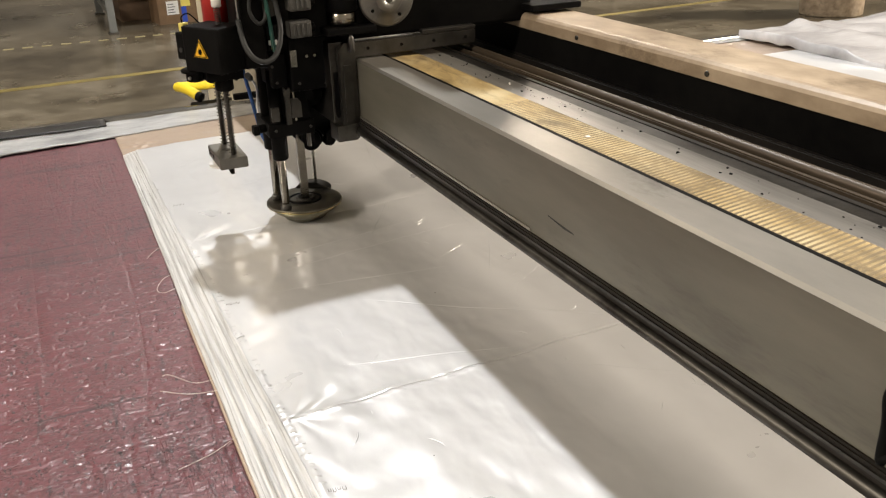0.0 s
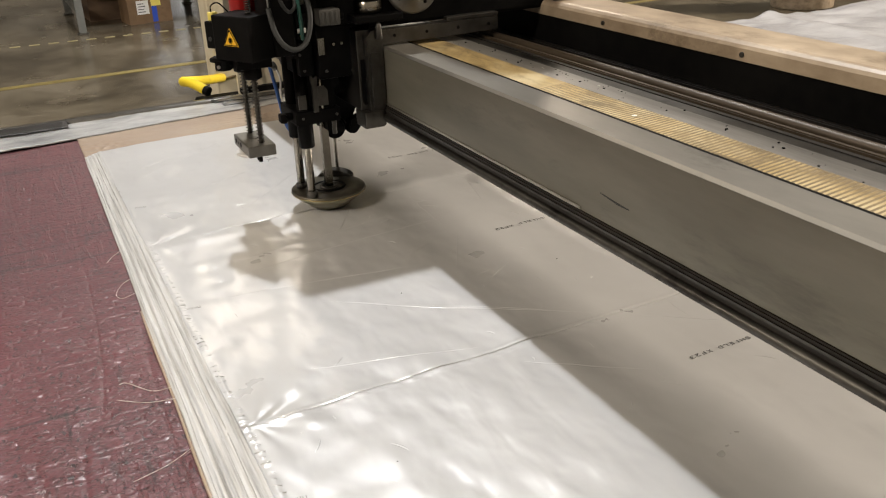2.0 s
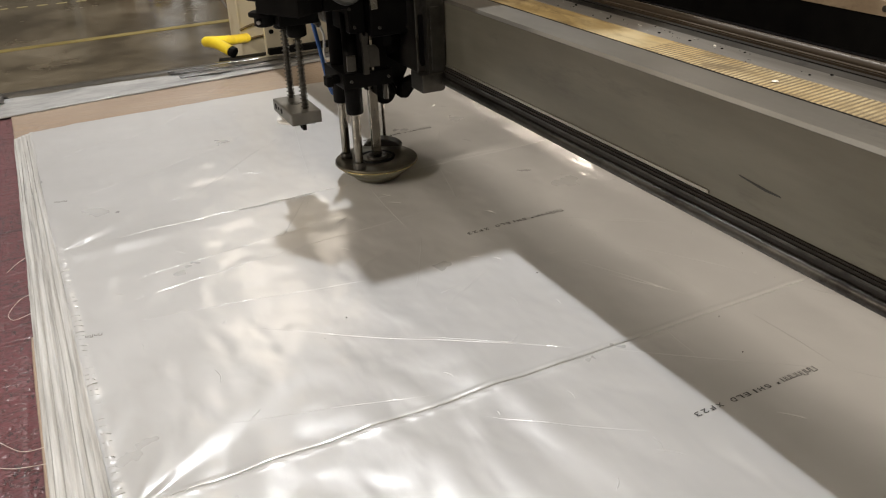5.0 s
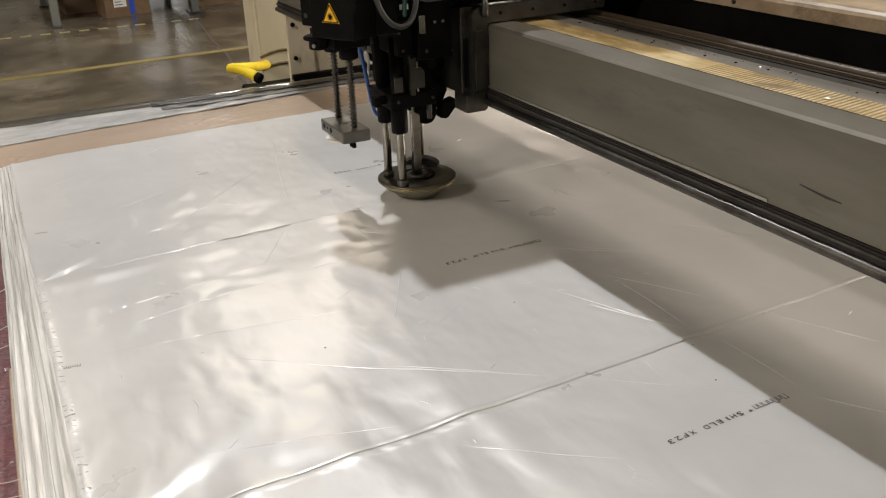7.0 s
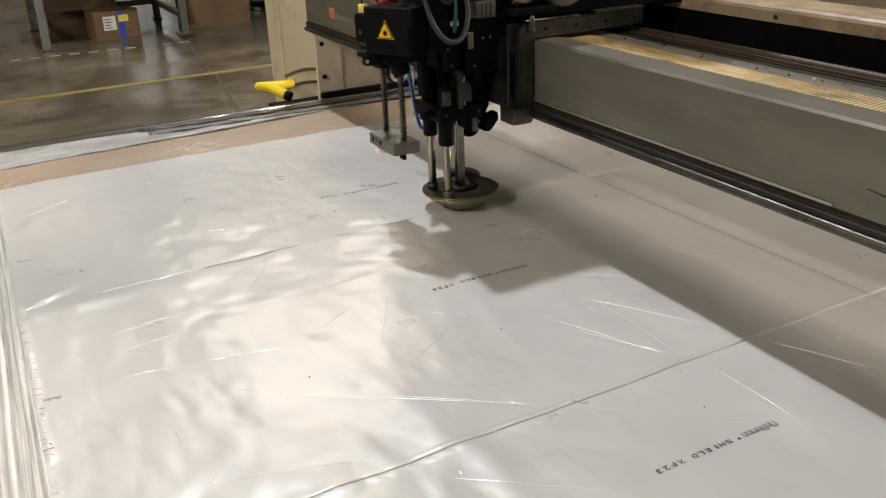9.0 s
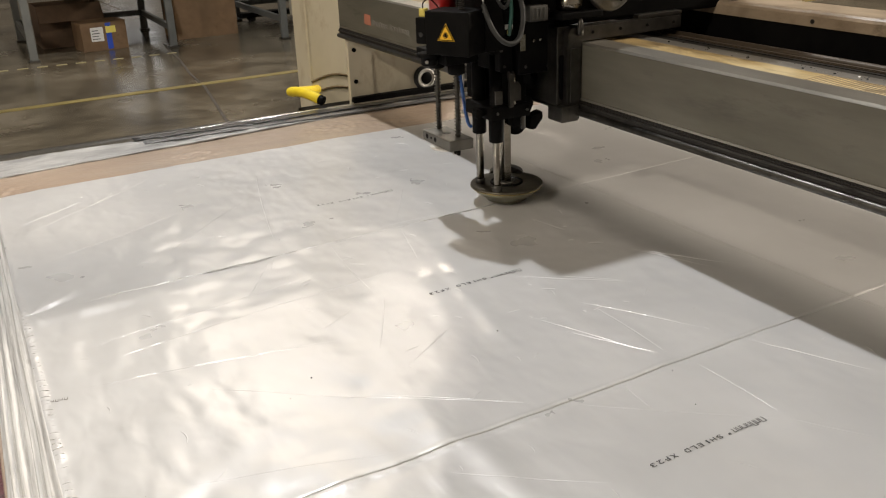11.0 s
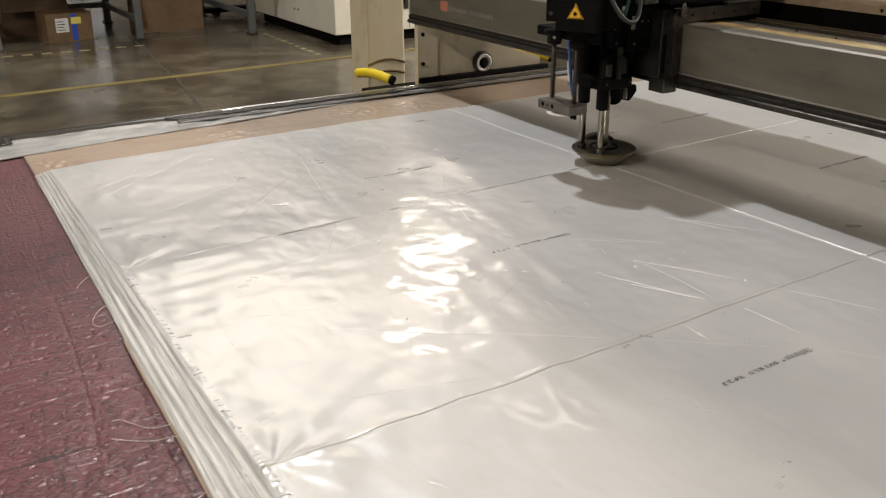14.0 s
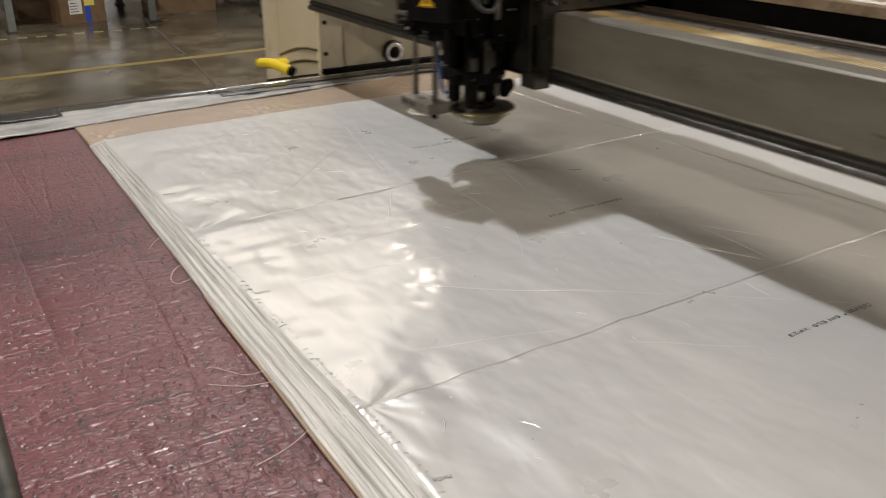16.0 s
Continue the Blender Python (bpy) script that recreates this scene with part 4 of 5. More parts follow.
# carriage at the far end
col = B()
box(col, (0.105, 0.82, 0.70), (0.255, 0.95, 1.75), 0.010, 3)
column = part("carriage_column", col, CREAM, gantry, "cream painted upright housing")
for zc, rise in ((0.838, 0.016), (0.800, 0.013)):
    arc = [(0.108 + 0.144 * k / 10, 0.8195, zc + rise * math.sin(math.pi * k / 10)) for k in range(11)]
    part("collar_groove", tube(B(), arc, 0.0042, 6, 2), BELT_GRIME, column, "brown curved groove")
part("column_edge", box(B(), (0.2552, 0.835, 0.86), (0.2595, 0.935, 1.74), 0.001), DARK_STEEL, gantry, "rubbed dark column edge")
sp = B()
plate(sp, [(0.088, 0.81), (0.56, 0.81), (0.56, 0.885), (0.42, 0.93), (0.40, 1.05), (0.088, 1.05)], "y", 0.432, 0.45, 0.002)
side = part("carriage_plate", sp, CREAM, gantry, "cream side plate with dirty edges")
part("end_plate", box(B(), (0.086, 0.426, 0.853), (0.158, 0.432, 1.034), 0.0015), CREAM, gantry)
for z in (0.905, 0.995):
    part("plate_bolt", cyl(B(), (0.103, 0.4262, z), (0.103, 0.4205, z), 0.006, 14), BLACK, side)
part("wheel_ring", lathe(B(), [(0.030, 0), (0.036, 0.002), (0.036, 0.012), (0.030, 0.016), (0.0285, 0.016)], (0.325, 0.432, 0.889), (0, -1, 0), 32), RUBBER, gantry, "black rubber wheel guard")
part("wheel_band", lathe(B(), [(0.0285, 0), (0.0285, 0.017), (0.0215, 0.017), (0.0215, 0.0165)], (0.325, 0.432, 0.889), (0, -1, 0), 32), WHITE_PLASTIC, gantry, "white ring")
part("wheel_hub", lathe(B(), [(0.0210, 0), (0.0210, 0.014), (0.016, 0.018), (0.004, 0.018)], (0.325, 0.432, 0.889), (0, -1, 0), 28), BLACK, gantry)
part("carriage_skirt", box(B(), (0.0, 0.456, 0.66), (0.62, 0.66, 0.80), 0.006), BLACK, gantry, "black running gear housing")
part("carriage_deck", box(B(), (0.06, 0.6605, 0.60), (0.60, 0.98, 0.7), 0.006), BLACK, gantry, "black deck that carries the upright")
# black strip whose colour also stands for the shade below the plate
part("skid_and_shade", box(B(), (0.088, 0.409, TZ - 0.004), (0.58, 0.431, TZ + 0.012), 0.003), BLACK, gantry)
handle = part("yellow_handle", tube(B(), [(0.125, 0.822, 0.812), (0.060, 0.725, 0.832), (-0.010, 0.640, 0.853), (-0.037, 0.595, 0.864), (-0.037, 0.550, 0.872), (-0.025, 0.490, 0.875), (-0.006, 0.430, 0.866)], 0.0145, 16), YELLOW, gantry, "bright yellow padded grip")
part("end_cap", cyl(B(), (-0.010, 0.4335, 0.8680), (0.001, 0.4225, 0.8615), 0.0142, 18), BLACK, handle, "black end cap")
handle2 = part("yellow_handle", tube(B(), [(0.50, 0.52, 0.892), (0.54, 0.495, 0.890), (0.58, 0.470, 0.882), (0.615, 0.452, 0.872)], 0.0125, 16), YELLOW, gantry, "bright yellow padded grip")
part("end_cap", cyl(B(), (0.611, 0.454, 0.873), (0.624, 0.4475, 0.869), 0.0132, 18), BLACK, handle2, "black end cap")
part("near_carriage", box(B(), (-0.02, -2.34, 0.70), (0.56, -1.92, 1.0345), 0.01), CREAM, gantry, "cream carriage housing")

# ---- cutting head ----
head = thing("cutting_tool", "black cutting head with presser foot and laser box", "cutting head", (TRAVEL[0][1], TRAVEL[0][2], TZ))


def hp(name, bm, mat, label="", parent=None):
    return part(name, bm, mat, parent or head, label)


# presser foot, which lifts on its rods
foot = hp("presser_foot", lathe(B(), [(0.030, 0.0345), (0.034, 0.0362), (0.0672, 0.0362), (0.0695, 0.0345), (0.0695, 0.0318), (0.066, 0.0306), (0.030, 0.0306)], n=56), FOOT_METAL, "round worn metal presser foot")
hp("foot_rim", lathe(B(), [(0.0660, 0.0302), (0.0696, 0.0305), (0.0700, 0.0311), (0.0696, 0.0317), (0.066, 0.0317)], n=56), BRASS, "thin brass rim", foot)
hp("foot_skirt", lathe(B(), [(0.0640, 0.0300), (0.0600, 0.0215), (0.0440, 0.0105), (0.0400, 0.0085), (0.0390, 0.0045), (0.0370, 0.0035)], n=56), FOOT_SKIRT, "pale tapered skirt", foot)
hp("foot_well", lathe(B(), [(0.0315, 0.0250), (0.0315, 0.0366), (0.0275, 0.0372), (0.0270, 0.0300), (0.004, 0.0296)], (0.002, 0.004, 0), n=36), BLACK, "dark blade well", foot)
hp("well_ring", lathe(B(), [(0.0185, 0.030), (0.0185, 0.0385), (0.0130, 0.0385), (0.0130, 0.031)], (0.004, 0.004, 0), n=28), DARK_STEEL, "", foot)
arch = B()
plate(arch, [(-0.034 + 0.006 * i, 0.036 + 0.012 * math.sin(math.pi * i / 11) ** 0.6) for i in range(12)] + [(0.032, 0.030), (-0.034, 0.030)], "y", -0.012, 0.012, 0.001)
ob = hp("foot_bridge", arch, DARK_STEEL, "", foot)
ob.matrix_basis = pose(0.036, 0.058, 0.0, 0, 0, -32)
for x, y, r, top in ((-0.045, 0.022, 0.0072, 0.26), (-0.045, -0.040, 0.0072, 0.26), (0.004, 0.018, 0.0050, 0.27), (0.044, 0.070, 0.0032, 0.25)):
    hp("rod", cyl(B(), (x, y, 0.0345), (x, y, top), r, 18), ROD_STEEL, "polished steel rod", foot)
hp("blade", box(B(), (-0.004, -0.001, 0.0045), (0.010, 0.001, 0.20), 0.0003, 1), ROD_STEEL, "", foot)
hp("rod_collar", cyl(B(), (-0.045, -0.040, 0.036), (-0.045, -0.040, 0.048), 0.0098, 18), DARK_STEEL, "", foot)
hp("rod_collar", cyl(B(), (-0.045, 0.022, 0.036), (-0.045, 0.022, 0.046), 0.0098, 18), DARK_STEEL, "", foot)

# sleeves and clamp
hp("sleeve", lathe(B(), [(0.0115, 0.135), (0.0130, 0.137), (0.0130, 0.30), (0.0115, 0.302)], (-0.045, 0.022, 0), n=22), BLACK, "black rod sleeve")
hp("sleeve", lathe(B(), [(0.0125, 0.131), (0.0140, 0.133), (0.0140, 0.190), (0.0115, 0.193), (0.0115, 0.29)], (-0.045, -0.040, 0), n=22), BLACK, "black rod sleeve")
hp("sleeve", lathe(B(), [(0.0085, 0.150), (0.0095, 0.152), (0.0095, 0.26)], (0.004, 0.018, 0), n=18), BLACK)
hp("clamp_block", box(B(), (-0.064, -0.056, 0.174), (0.018, 0.040, 0.199), 0.003), BLACK, "black clamp block")
hp("clamp_screw", cyl(B(), (-0.064, -0.030, 0.188), (-0.078, -0.034, 0.188), 0.0075, 14), BLACK)
hp("clamp_ear", box(B(), (-0.088, -0.046, 0.180), (-0.077, -0.026, 0.196), 0.003), BLACK)
hp("clevis", box(B(), (0.004, -0.020, 0.146), (0.026, 0.026, 0.174), 0.003), BLACK)
hp("roller", lathe(B(), [(0.012, 0), (0.0185, 0.002), (0.0185, 0.010), (0.0155, 0.012), (0.0155, 0.016), (0.0185, 0.018), (0.0185, 0.026), (0.007, 0.028), (0.007, 0.034)], (0.036, 0.026, 0.143), (-0.5, -0.866, 0), 26), BLACK, "black grooved roller")
hp("cam", lathe(B(), [(0.022, 0), (0.024, 0.002), (0.024, 0.018), (0.010, 0.020), (0.010, 0.028)], (0.022, -0.026, 0.243), (-0.4, -0.916, 0), 28), BLACK, "black round cam")
hp("arm_link", plate(B(), [(0.024, 0.138), (0.062, 0.148), (0.076, 0.176), (0.070, 0.225), (0.026, 0.225), (0.018, 0.17)], "y", 0.018, 0.040, 0.003), BLACK)
hp("arm_link", plate(B(), [(0.048, 0.133), (0.062, 0.130), (0.080, 0.150), (0.078, 0.165), (0.053, 0.158)], "y", -0.006, 0.016, 0.002), BLACK)
hp("linkage", plate(B(), [(-0.0345, 0.198), (-0.0255, 0.198), (-0.0255, 0.246), (-0.0240, 0.252), (-0.0240, 0.262), (-0.0275, 0.262), (-0.0275, 0.2575), (-0.0325, 0.2575), (-0.0325, 0.262), (-0.036, 0.262), (-0.036, 0.252), (-0.0345, 0.246)], "y", -0.070, -0.063, 0.0008), DARK_STEEL, "worn flat steel linkage")
for x, y, z in ((-0.0505, -0.069, 0.300), (-0.0445, -0.069, 0.272), (-0.010, -0.084, 0.270), (0.036, -0.084, 0.266), (0.040, -0.084, 0.334), (-0.052, -0.057, 0.187), (0.010, -0.057, 0.187)):
    hp("screw", cyl(B(), (x, y + 0.0004, z), (x, y - 0.0022, z), 0.0024, 10), DARK_STEEL)
hp("guide_pin", cyl(B(), (-0.014, -0.052, 0.199), (-0.014, -0.052, 0.256), 0.0032, 12), ROD_STEEL, "thin steel guide pin")
hp("guide_pin", cyl(B(), (0.006, -0.050, 0.150), (0.006, -0.050, 0.176), 0.0042, 12), DARK_STEEL)
hp("clip_plate", plate(B(), [(-0.022, 0.206), (-0.004, 0.206), (-0.004, 0.232), (-0.010, 0.240), (-0.022, 0.240)], "y", -0.060, -0.057, 0.0006), DARK_STEEL)
hp("clip_plate", box(B(), (-0.058, -0.062, 0.204), (-0.044, -0.057, 0.228), 0.001), DARK_STEEL)
hp("hose_fitting", cyl(B(), (-0.070, 0.040, 0.268), (-0.062, 0.058, 0.258), 0.006, 14), GREY_PLASTIC, "grey hose fitting")
hp("hose_fitting", cyl(B(), (-0.060, 0.060, 0.170), (-0.048, 0.060, 0.170), 0.0048, 14), STEEL)
hp("air_line", tube(B(), [(-0.062, 0.058, 0.262), (-0.050, 0.070, 0.235), (-0.052, 0.072, 0.200), (-0.050, 0.066, 0.172)], 0.0022, 8), WHITE_PLASTIC, "thin clear air line")
hp("spacer", box(B(), (-0.026, -0.050, 0.199), (0.012, 0.02, 0.256), 0.002), BLACK)
# tool column
hp("column_plate", box(B(), (-0.044, 0.030, 0.196), (0.088, 0.070, 0.50), 0.003), BLACK, "black upright tool plate")
hp("slide_rail", box(B(), (-0.043, 0.012, 0.24), (-0.030, 0.030, 0.49), 0.002), BLACK)
hp("slide_rail", box(B(), (-0.012, -0.004, 0.245), (0.004, 0.030, 0.49), 0.002), BLACK)
hp("slide_block", box(B(), (-0.052, -0.068, 0.262), (-0.026, 0.012, 0.320), 0.003), BLACK)
hp("column_side", box(B(), (-0.024, -0.083, 0.256), (0.050, 0.030, 0.346), 0.004), BLACK)
hp("column_front", box(B(), (-0.020, -0.096, 0.346), (0.046, 0.030, 0.49), 0.004), BLACK)
hp("tag_plate", box(B(), (-0.022, -0.0855, 0.298), (-0.011, -0.0830, 0.326), 0.0006), STEEL, "bright metal tag")
for x in (0.006, 0.020):
    hp("screw", cyl(B(), (x, -0.083, 0.314), (x, -0.0855, 0.314), 0.0028, 10), STEEL)
hp("motor_can", cyl(B(), (0.068, -0.100, 0.362), (0.068, -0.100, 0.384), 0.024, 30), ROD_STEEL, "bright band of the motor")
hp("motor_body", cyl(B(), (0.068, -0.100, 0.3842), (0.068, -0.100, 0.47), 0.026, 30), BLACK, "black motor body")
hp("motor_plate", box(B(), (0.030, -0.135, 0.350), (0.115, -0.060, 0.3615), 0.002), BLACK)
for cx, cz in ((-0.012, 0.352), (-0.010, 0.394)):
    conn = hp("connector", box(B(), (cx - 0.016, -0.126, cz), (cx + 0.020, -0.0965, cz + 0.026), 0.003), GREY_PLASTIC, "grey ribbed connector")
    for k in range(4):
        hp("rib", box(B(), (cx - 0.013 + k * 0.008, -0.1285, cz + 0.004), (cx - 0.0095 + k * 0.008, -0.1260, cz + 0.022), 0.0006, 1), GREY_PLASTIC, "", conn)
    hp("plug", cyl(B(), (cx + 0.020, -0.112, cz + 0.013), (cx + 0.028, -0.112, cz + 0.013), 0.008, 14), BLACK, "", conn)
hp("valve", box(B(), (-0.060, -0.094, 0.330), (-0.040, -0.060, 0.372), 0.003), BLACK)
hp("valve_tag", box(B(), (-0.058, -0.0955, 0.340), (-0.043, -0.0940, 0.348), 0.0005, 1), WHITE_PLASTIC)
hp("valve_mark", box(B(), (-0.054, -0.0955, 0.332), (-0.047, -0.0940, 0.338), 0.0005, 1), TAPE_YELLOW)
hp("valve", box(B(), (-0.062, -0.096, 0.385), (-0.042, -0.060, 0.43), 0.003), DARK_STEEL)
# laser box, its face turned aside, and the drill below
LASER = pose(-0.144, -0.122, 0.0, 0, 0, 30)


def hl(name, bm, mat, label="", parent=None):
    bmesh.ops.transform(bm, matrix=LASER, verts=bm.verts[:])
    return hp(name, bm, mat, label, parent)


SY = 0.043  # middle of the sign
laser = hl("laser_box", box(B(), (0, 0, 0.306), (0.060, 0.084, 0.378), 0.003), BLACK, "black laser box with warning sign")
sign = hl("warning_sign", plate(B(), [(SY - 0.0165, 0.3310), (SY + 0.0165, 0.3310), (SY, 0.3597)], "x", -0.0011, -0.0002), SIGN_YELLOW, "yellow triangular warning sign with black border", laser)
for a, b in (((SY - 0.0143, 0.3323), (SY + 0.0143, 0.3323)), ((SY - 0.0143, 0.3325), (SY, 0.3572)), ((SY + 0.0143, 0.3325), (SY, 0.3572))):
    hl("sign_border", cyl(B(), (-0.0011, a[0], a[1]), (-0.0011, b[0], b[1]), 0.0008, 6), BLACK, "", sign)
star = B()
for k in range(8):
    ang = math.pi * k / 8
    dy, dz = 0.0054 * math.cos(ang), 0.0054 * math.sin(ang)
    cyl(star, (-0.0012, SY - dy, 0.3400 - dz), (-0.0012, SY + dy, 0.3400 + dz), 0.0004, 5)
lathe(star, [(0.0031, 0), (0.0031, 0.0006)], (-0.0011, SY, 0.3400), (-1, 0, 0), 14)
hl("sign_symbol", star, BLACK, "", sign)
hl("side_bracket", box(B(), (0.004, 0.0845, 0.322), (0.040, 0.106, 0.366), 0.003), BLACK)
hl("bracket_hole", cyl(B(), (0.0038, 0.095, 0.338), (0.0025, 0.095, 0.338), 0.004, 12), RUBBER)
hl("yellow_plug", box(B(), (0.010, 0.090, 0.3662), (0.022, 0.102, 0.380), 0.002), TAPE_YELLOW, "small yellow plug")
hl("plug_wire", tube(B(), [(0.014, 0.096, 0.378), (0.012, 0.093, 0.390), (0.020, 0.084, 0.394), (0.030, 0.074, 0.379)], 0.0012, 6), BLACK)
hl("lens_ring", lathe(B(), [(0.018, 0), (0.022, 0.002), (0.022, 0.006), (0.0145, 0.008), (0.0145, 0.020), (0.012, 0.022)], (0.022, 0.092, 0.306), (0, 0, -1), 26), BLACK, "black lens ring")
hl("lens_screw", cyl(B(), (0.0078, 0.088, 0.292), (0.0045, 0.086, 0.292), 0.003, 10), STEEL)
hp("drill_carrier", box(B(), (-0.158, -0.068, 0.286), (-0.098, 0.046, 0.3045), 0.002), BLACK)
for y in (0.026, -0.047):
    hp("drill_bush", lathe(B(), [(0.013, 0), (0.015, 0.002), (0.015, 0.018), (0.012, 0.020)], (-0.128, y, 0.286), (0, 0, -1), 22), BLACK)
    rod = hp("spring_rod", cyl(B(), (-0.128, y, 0.150), (-0.128, y, 0.280), 0.0038, 14), DARK_STEEL, "steel rod with coil spring")
    turns, pts = 18, []
    for k in range(turns * 8 + 1):
        a = 2 * math.pi * k / 8
        pts.append((-0.128 + 0.0056 * math.cos(a), y + 0.0056 * math.sin(a), 0.156 + 0.108 * k / (turns * 8)))
    hp("coil_spring", tube(B(), pts, 0.0011, 5, 1), DARK_STEEL, "dark coil spring", rod)
block = hp("drill_block", box(B(), (-0.156, -0.067, 0.135), (-0.108, 0.038, 0.1545), 0.0025), BLOCK_STEEL, "machined grey steel block")
for y in (0.020, 0.004, -0.012):
    hp("block_hole", cyl(B(), (-0.1559, y, 0.146), (-0.1566, y, 0.146), 0.0045 if y != 0.004 else 0.0025, 14), BLACK, "", block)
hp("block_recess", cyl(B(), (-0.132, -0.010, 0.1545), (-0.132, -0.010, 0.1551), 0.008, 18), DARK_STEEL, "", block)
hp("pad", lathe(B(), [(0.032, 0.1345), (0.032, 0.131), (0.027, 0.129)], (-0.134, -0.018, 0), n=30), WHITE_PLASTIC, "pale round pad")
for y in (-0.052, -0.062):
    hp("pad_screw", cyl(B(), (-0.136, y, 0.1345), (-0.136, y, 0.126), 0.0036, 12), BLACK)
hp("top_spring", tube(B(), [(-0.130 + 0.005 * math.cos(k * 0.8), -0.075 + 0.005 * math.sin(k * 0.8), 0.377 + 0.00045 * k) for k in range(64)], 0.0010, 5, 1), DARK_STEEL)
hp("spring_cap", cyl(B(), (-0.130, -0.075, 0.4055), (-0.130, -0.075, 0.418), 0.008, 16), WHITE_PLASTIC, "white spring cap")
hp("canister", cyl(B(), (-0.112, 0.026, 0.366), (-0.112, 0.026, 0.446), 0.024, 28), RED_PAINT, "red canister")
hp("canister_neck", cyl(B(), (-0.112, 0.026, 0.4461), (-0.112, 0.026, 0.49), 0.023, 28), WHITE_PLASTIC, "pale canister top")
hp("tool_tower", box(B(), (-0.100, -0.100, 0.306), (-0.062, 0.000, 0.49), 0.004), BLACK, "black tool tower")
hp("tower_rod", cyl(B(), (-0.104, -0.102, 0.372), (-0.104, -0.102, 0.47), 0.0016, 8), STEEL)
# box added above the tools, sized by the shadow it has to throw
hp("shadow_box", box(B(), (-0.105, -0.128, 0.425), (0.10, 0.08, 0.52), 0.006), BLACK, "black box added over the tools to fill out their shadow")
# cables and hoses
hp("cable", tube(B(), [(-0.104, -0.102, 0.385), (-0.104, -0.128, 0.352), (-0.094, -0.144, 0.331), (-0.076, -0.148, 0.325), (-0.056, -0.140, 0.337), (-0.044, -0.128, 0.370), (-0.046, -0.112, 0.420), (-0.052, -0.098, 0.48)], 0.0042, 10), GREY_CABLE, "grey looped cable")
hp("cable", tube(B(), [(-0.066, -0.104, 0.470), (-0.082, -0.114, 0.430), (-0.088, -0.118, 0.400), (-0.076, -0.120, 0.380), (-0.062, -0.114, 0.392), (-0.062, -0.104, 0.440)], 0.0030, 9), GREY_CABLE, "grey cable loop")
hp("green_hose", tube(B(), [(-0.066, -0.112, 0.50), (-0.062, -0.116, 0.43), (-0.056, -0.112, 0.37), (-0.050, -0.094, 0.330)], 0.0034, 9), GREEN_WIRE, "green pneumatic hose")
hp("cable", tube(B(), [(-0.020, -0.104, 0.48), (-0.012, -0.118, 0.445), (0.006, -0.126, 0.424), (0.020, -0.118, 0.414)], 0.0036, 9), RUBBER)
hp("cable", tube(B(), [(0.035, -0.050, 0.366), (0.046, -0.060, 0.345), (0.040, -0.030, 0.325)], 0.0015, 7), GREY_CABLE)
hp("blue_hose", tube(B(), [(-0.080, 0.050, 0.315), (-0.076, 0.048, 0.280), (-0.066, 0.050, 0.225), (-0.054, 0.052, 0.155), (-0.046, 0.050, 0.140)], 0.0034, 9), BLUE_HOSE, "thin blue air hose")
hp("fitting", tube(B(), [(-0.062, 0.082, 0.305), (-0.050, 0.070, 0.285), (-0.044, 0.062, 0.262)], 0.0045, 9), GREY_PLASTIC)
# carriage that clasps the beam
clasp = B()
plate(clasp, [(0.048, 0.172), (0.076, 0.172), (0.076, 0.205), (0.0785, 0.208), (0.0785, 0.310), (0.30, 0.3125), (0.30, 0.336), (0.060, 0.336), (0.048, 0.326)], "y", -0.127, -0.112, 0.0015)
hp("clasp", clasp, DARK_STEEL, "grey steel clasp over the beam")
hp("clasp_side", box(B(), (0.036, -0.1125, 0.200), (0.0775, 0.10, 0.336), 0.002), DARK_STEEL, "dark steel carriage side")
hp("clasp_channel", box(B(), (0.054, -0.1295, 0.205), (0.070, -0.1270, 0.300), 0.001), DARK_STEEL, "worn steel channel")
hp("clasp_pin", lathe(B(), [(0.0055, 0.322), (0.0058, 0.334), (0.0045, 0.345), (0.0018, 0.350)], (0.070, -0.132, 0), n=16), DARK_STEEL, "pointed steel pin")
hp("clasp_foot", box(B(), (0.036, -0.1295, 0.171), (0.072, -0.085, 0.200), 0.0025), DARK_STEEL, "worn steel clasp foot")
hp("clasp_slot", plate(B(), [(0.0405, 0.215), (0.043, 0.210), (0.047, 0.210), (0.0495, 0.215), (0.0495, 0.288), (0.0405, 0.288)], "y", -0.1150, -0.1126, 0.0006), BLACK, "dark rounded slot")
for x in (0.10, 0.16, 0.22, 0.28):
    hp("clasp_bolt", cyl(B(), (x, -0.1272, 0.324), (x, -0.1285, 0.324), 0.0028, 10), BLACK)
hp("saddle", box(B(), (0.062, -0.110, 0.337), (0.42, 0.11, 0.47), 0.006), BLACK, "black carriage saddle")
hp("saddle_lip", box(B(), (0.20, -0.126, 0.3365), (0.30, -0.110, 0.343), 0.001), DARK_STEEL)
hp("saddle_cap", box(B(), (0.40, -0.150, 0.357), (0.50, 0.10, 0.368), 0.002), BLACK)
hp("saddle_box", box(B(), (0.101, -0.11, 0.4705), (0.40, 0.12, 0.55), 0.01), BLACK, "black drive housing")
# unseen box, added to cast the head's shadow along the beam top
hp("shadow_tower", box(B(), (0.175, -0.105, 0.5505), (0.39, 0.10, 0.97), 0.01), BLACK, "tall unseen black box that shades the beam top")
pul = hp("pulley", lathe(B(), [(0.020, 0.0), (0.045, 0.0), (0.047, 0.003), (0.047, 0.012), (0.043, 0.015), (0.024, 0.015), (0.024, 0.022), (0.019, 0.024), (0.008, 0.024), (0.008, 0.020)], (0.140, -0.112, 0.402), (0, -1, 0), 44), BLOCK_STEEL, "grey metal pulley")
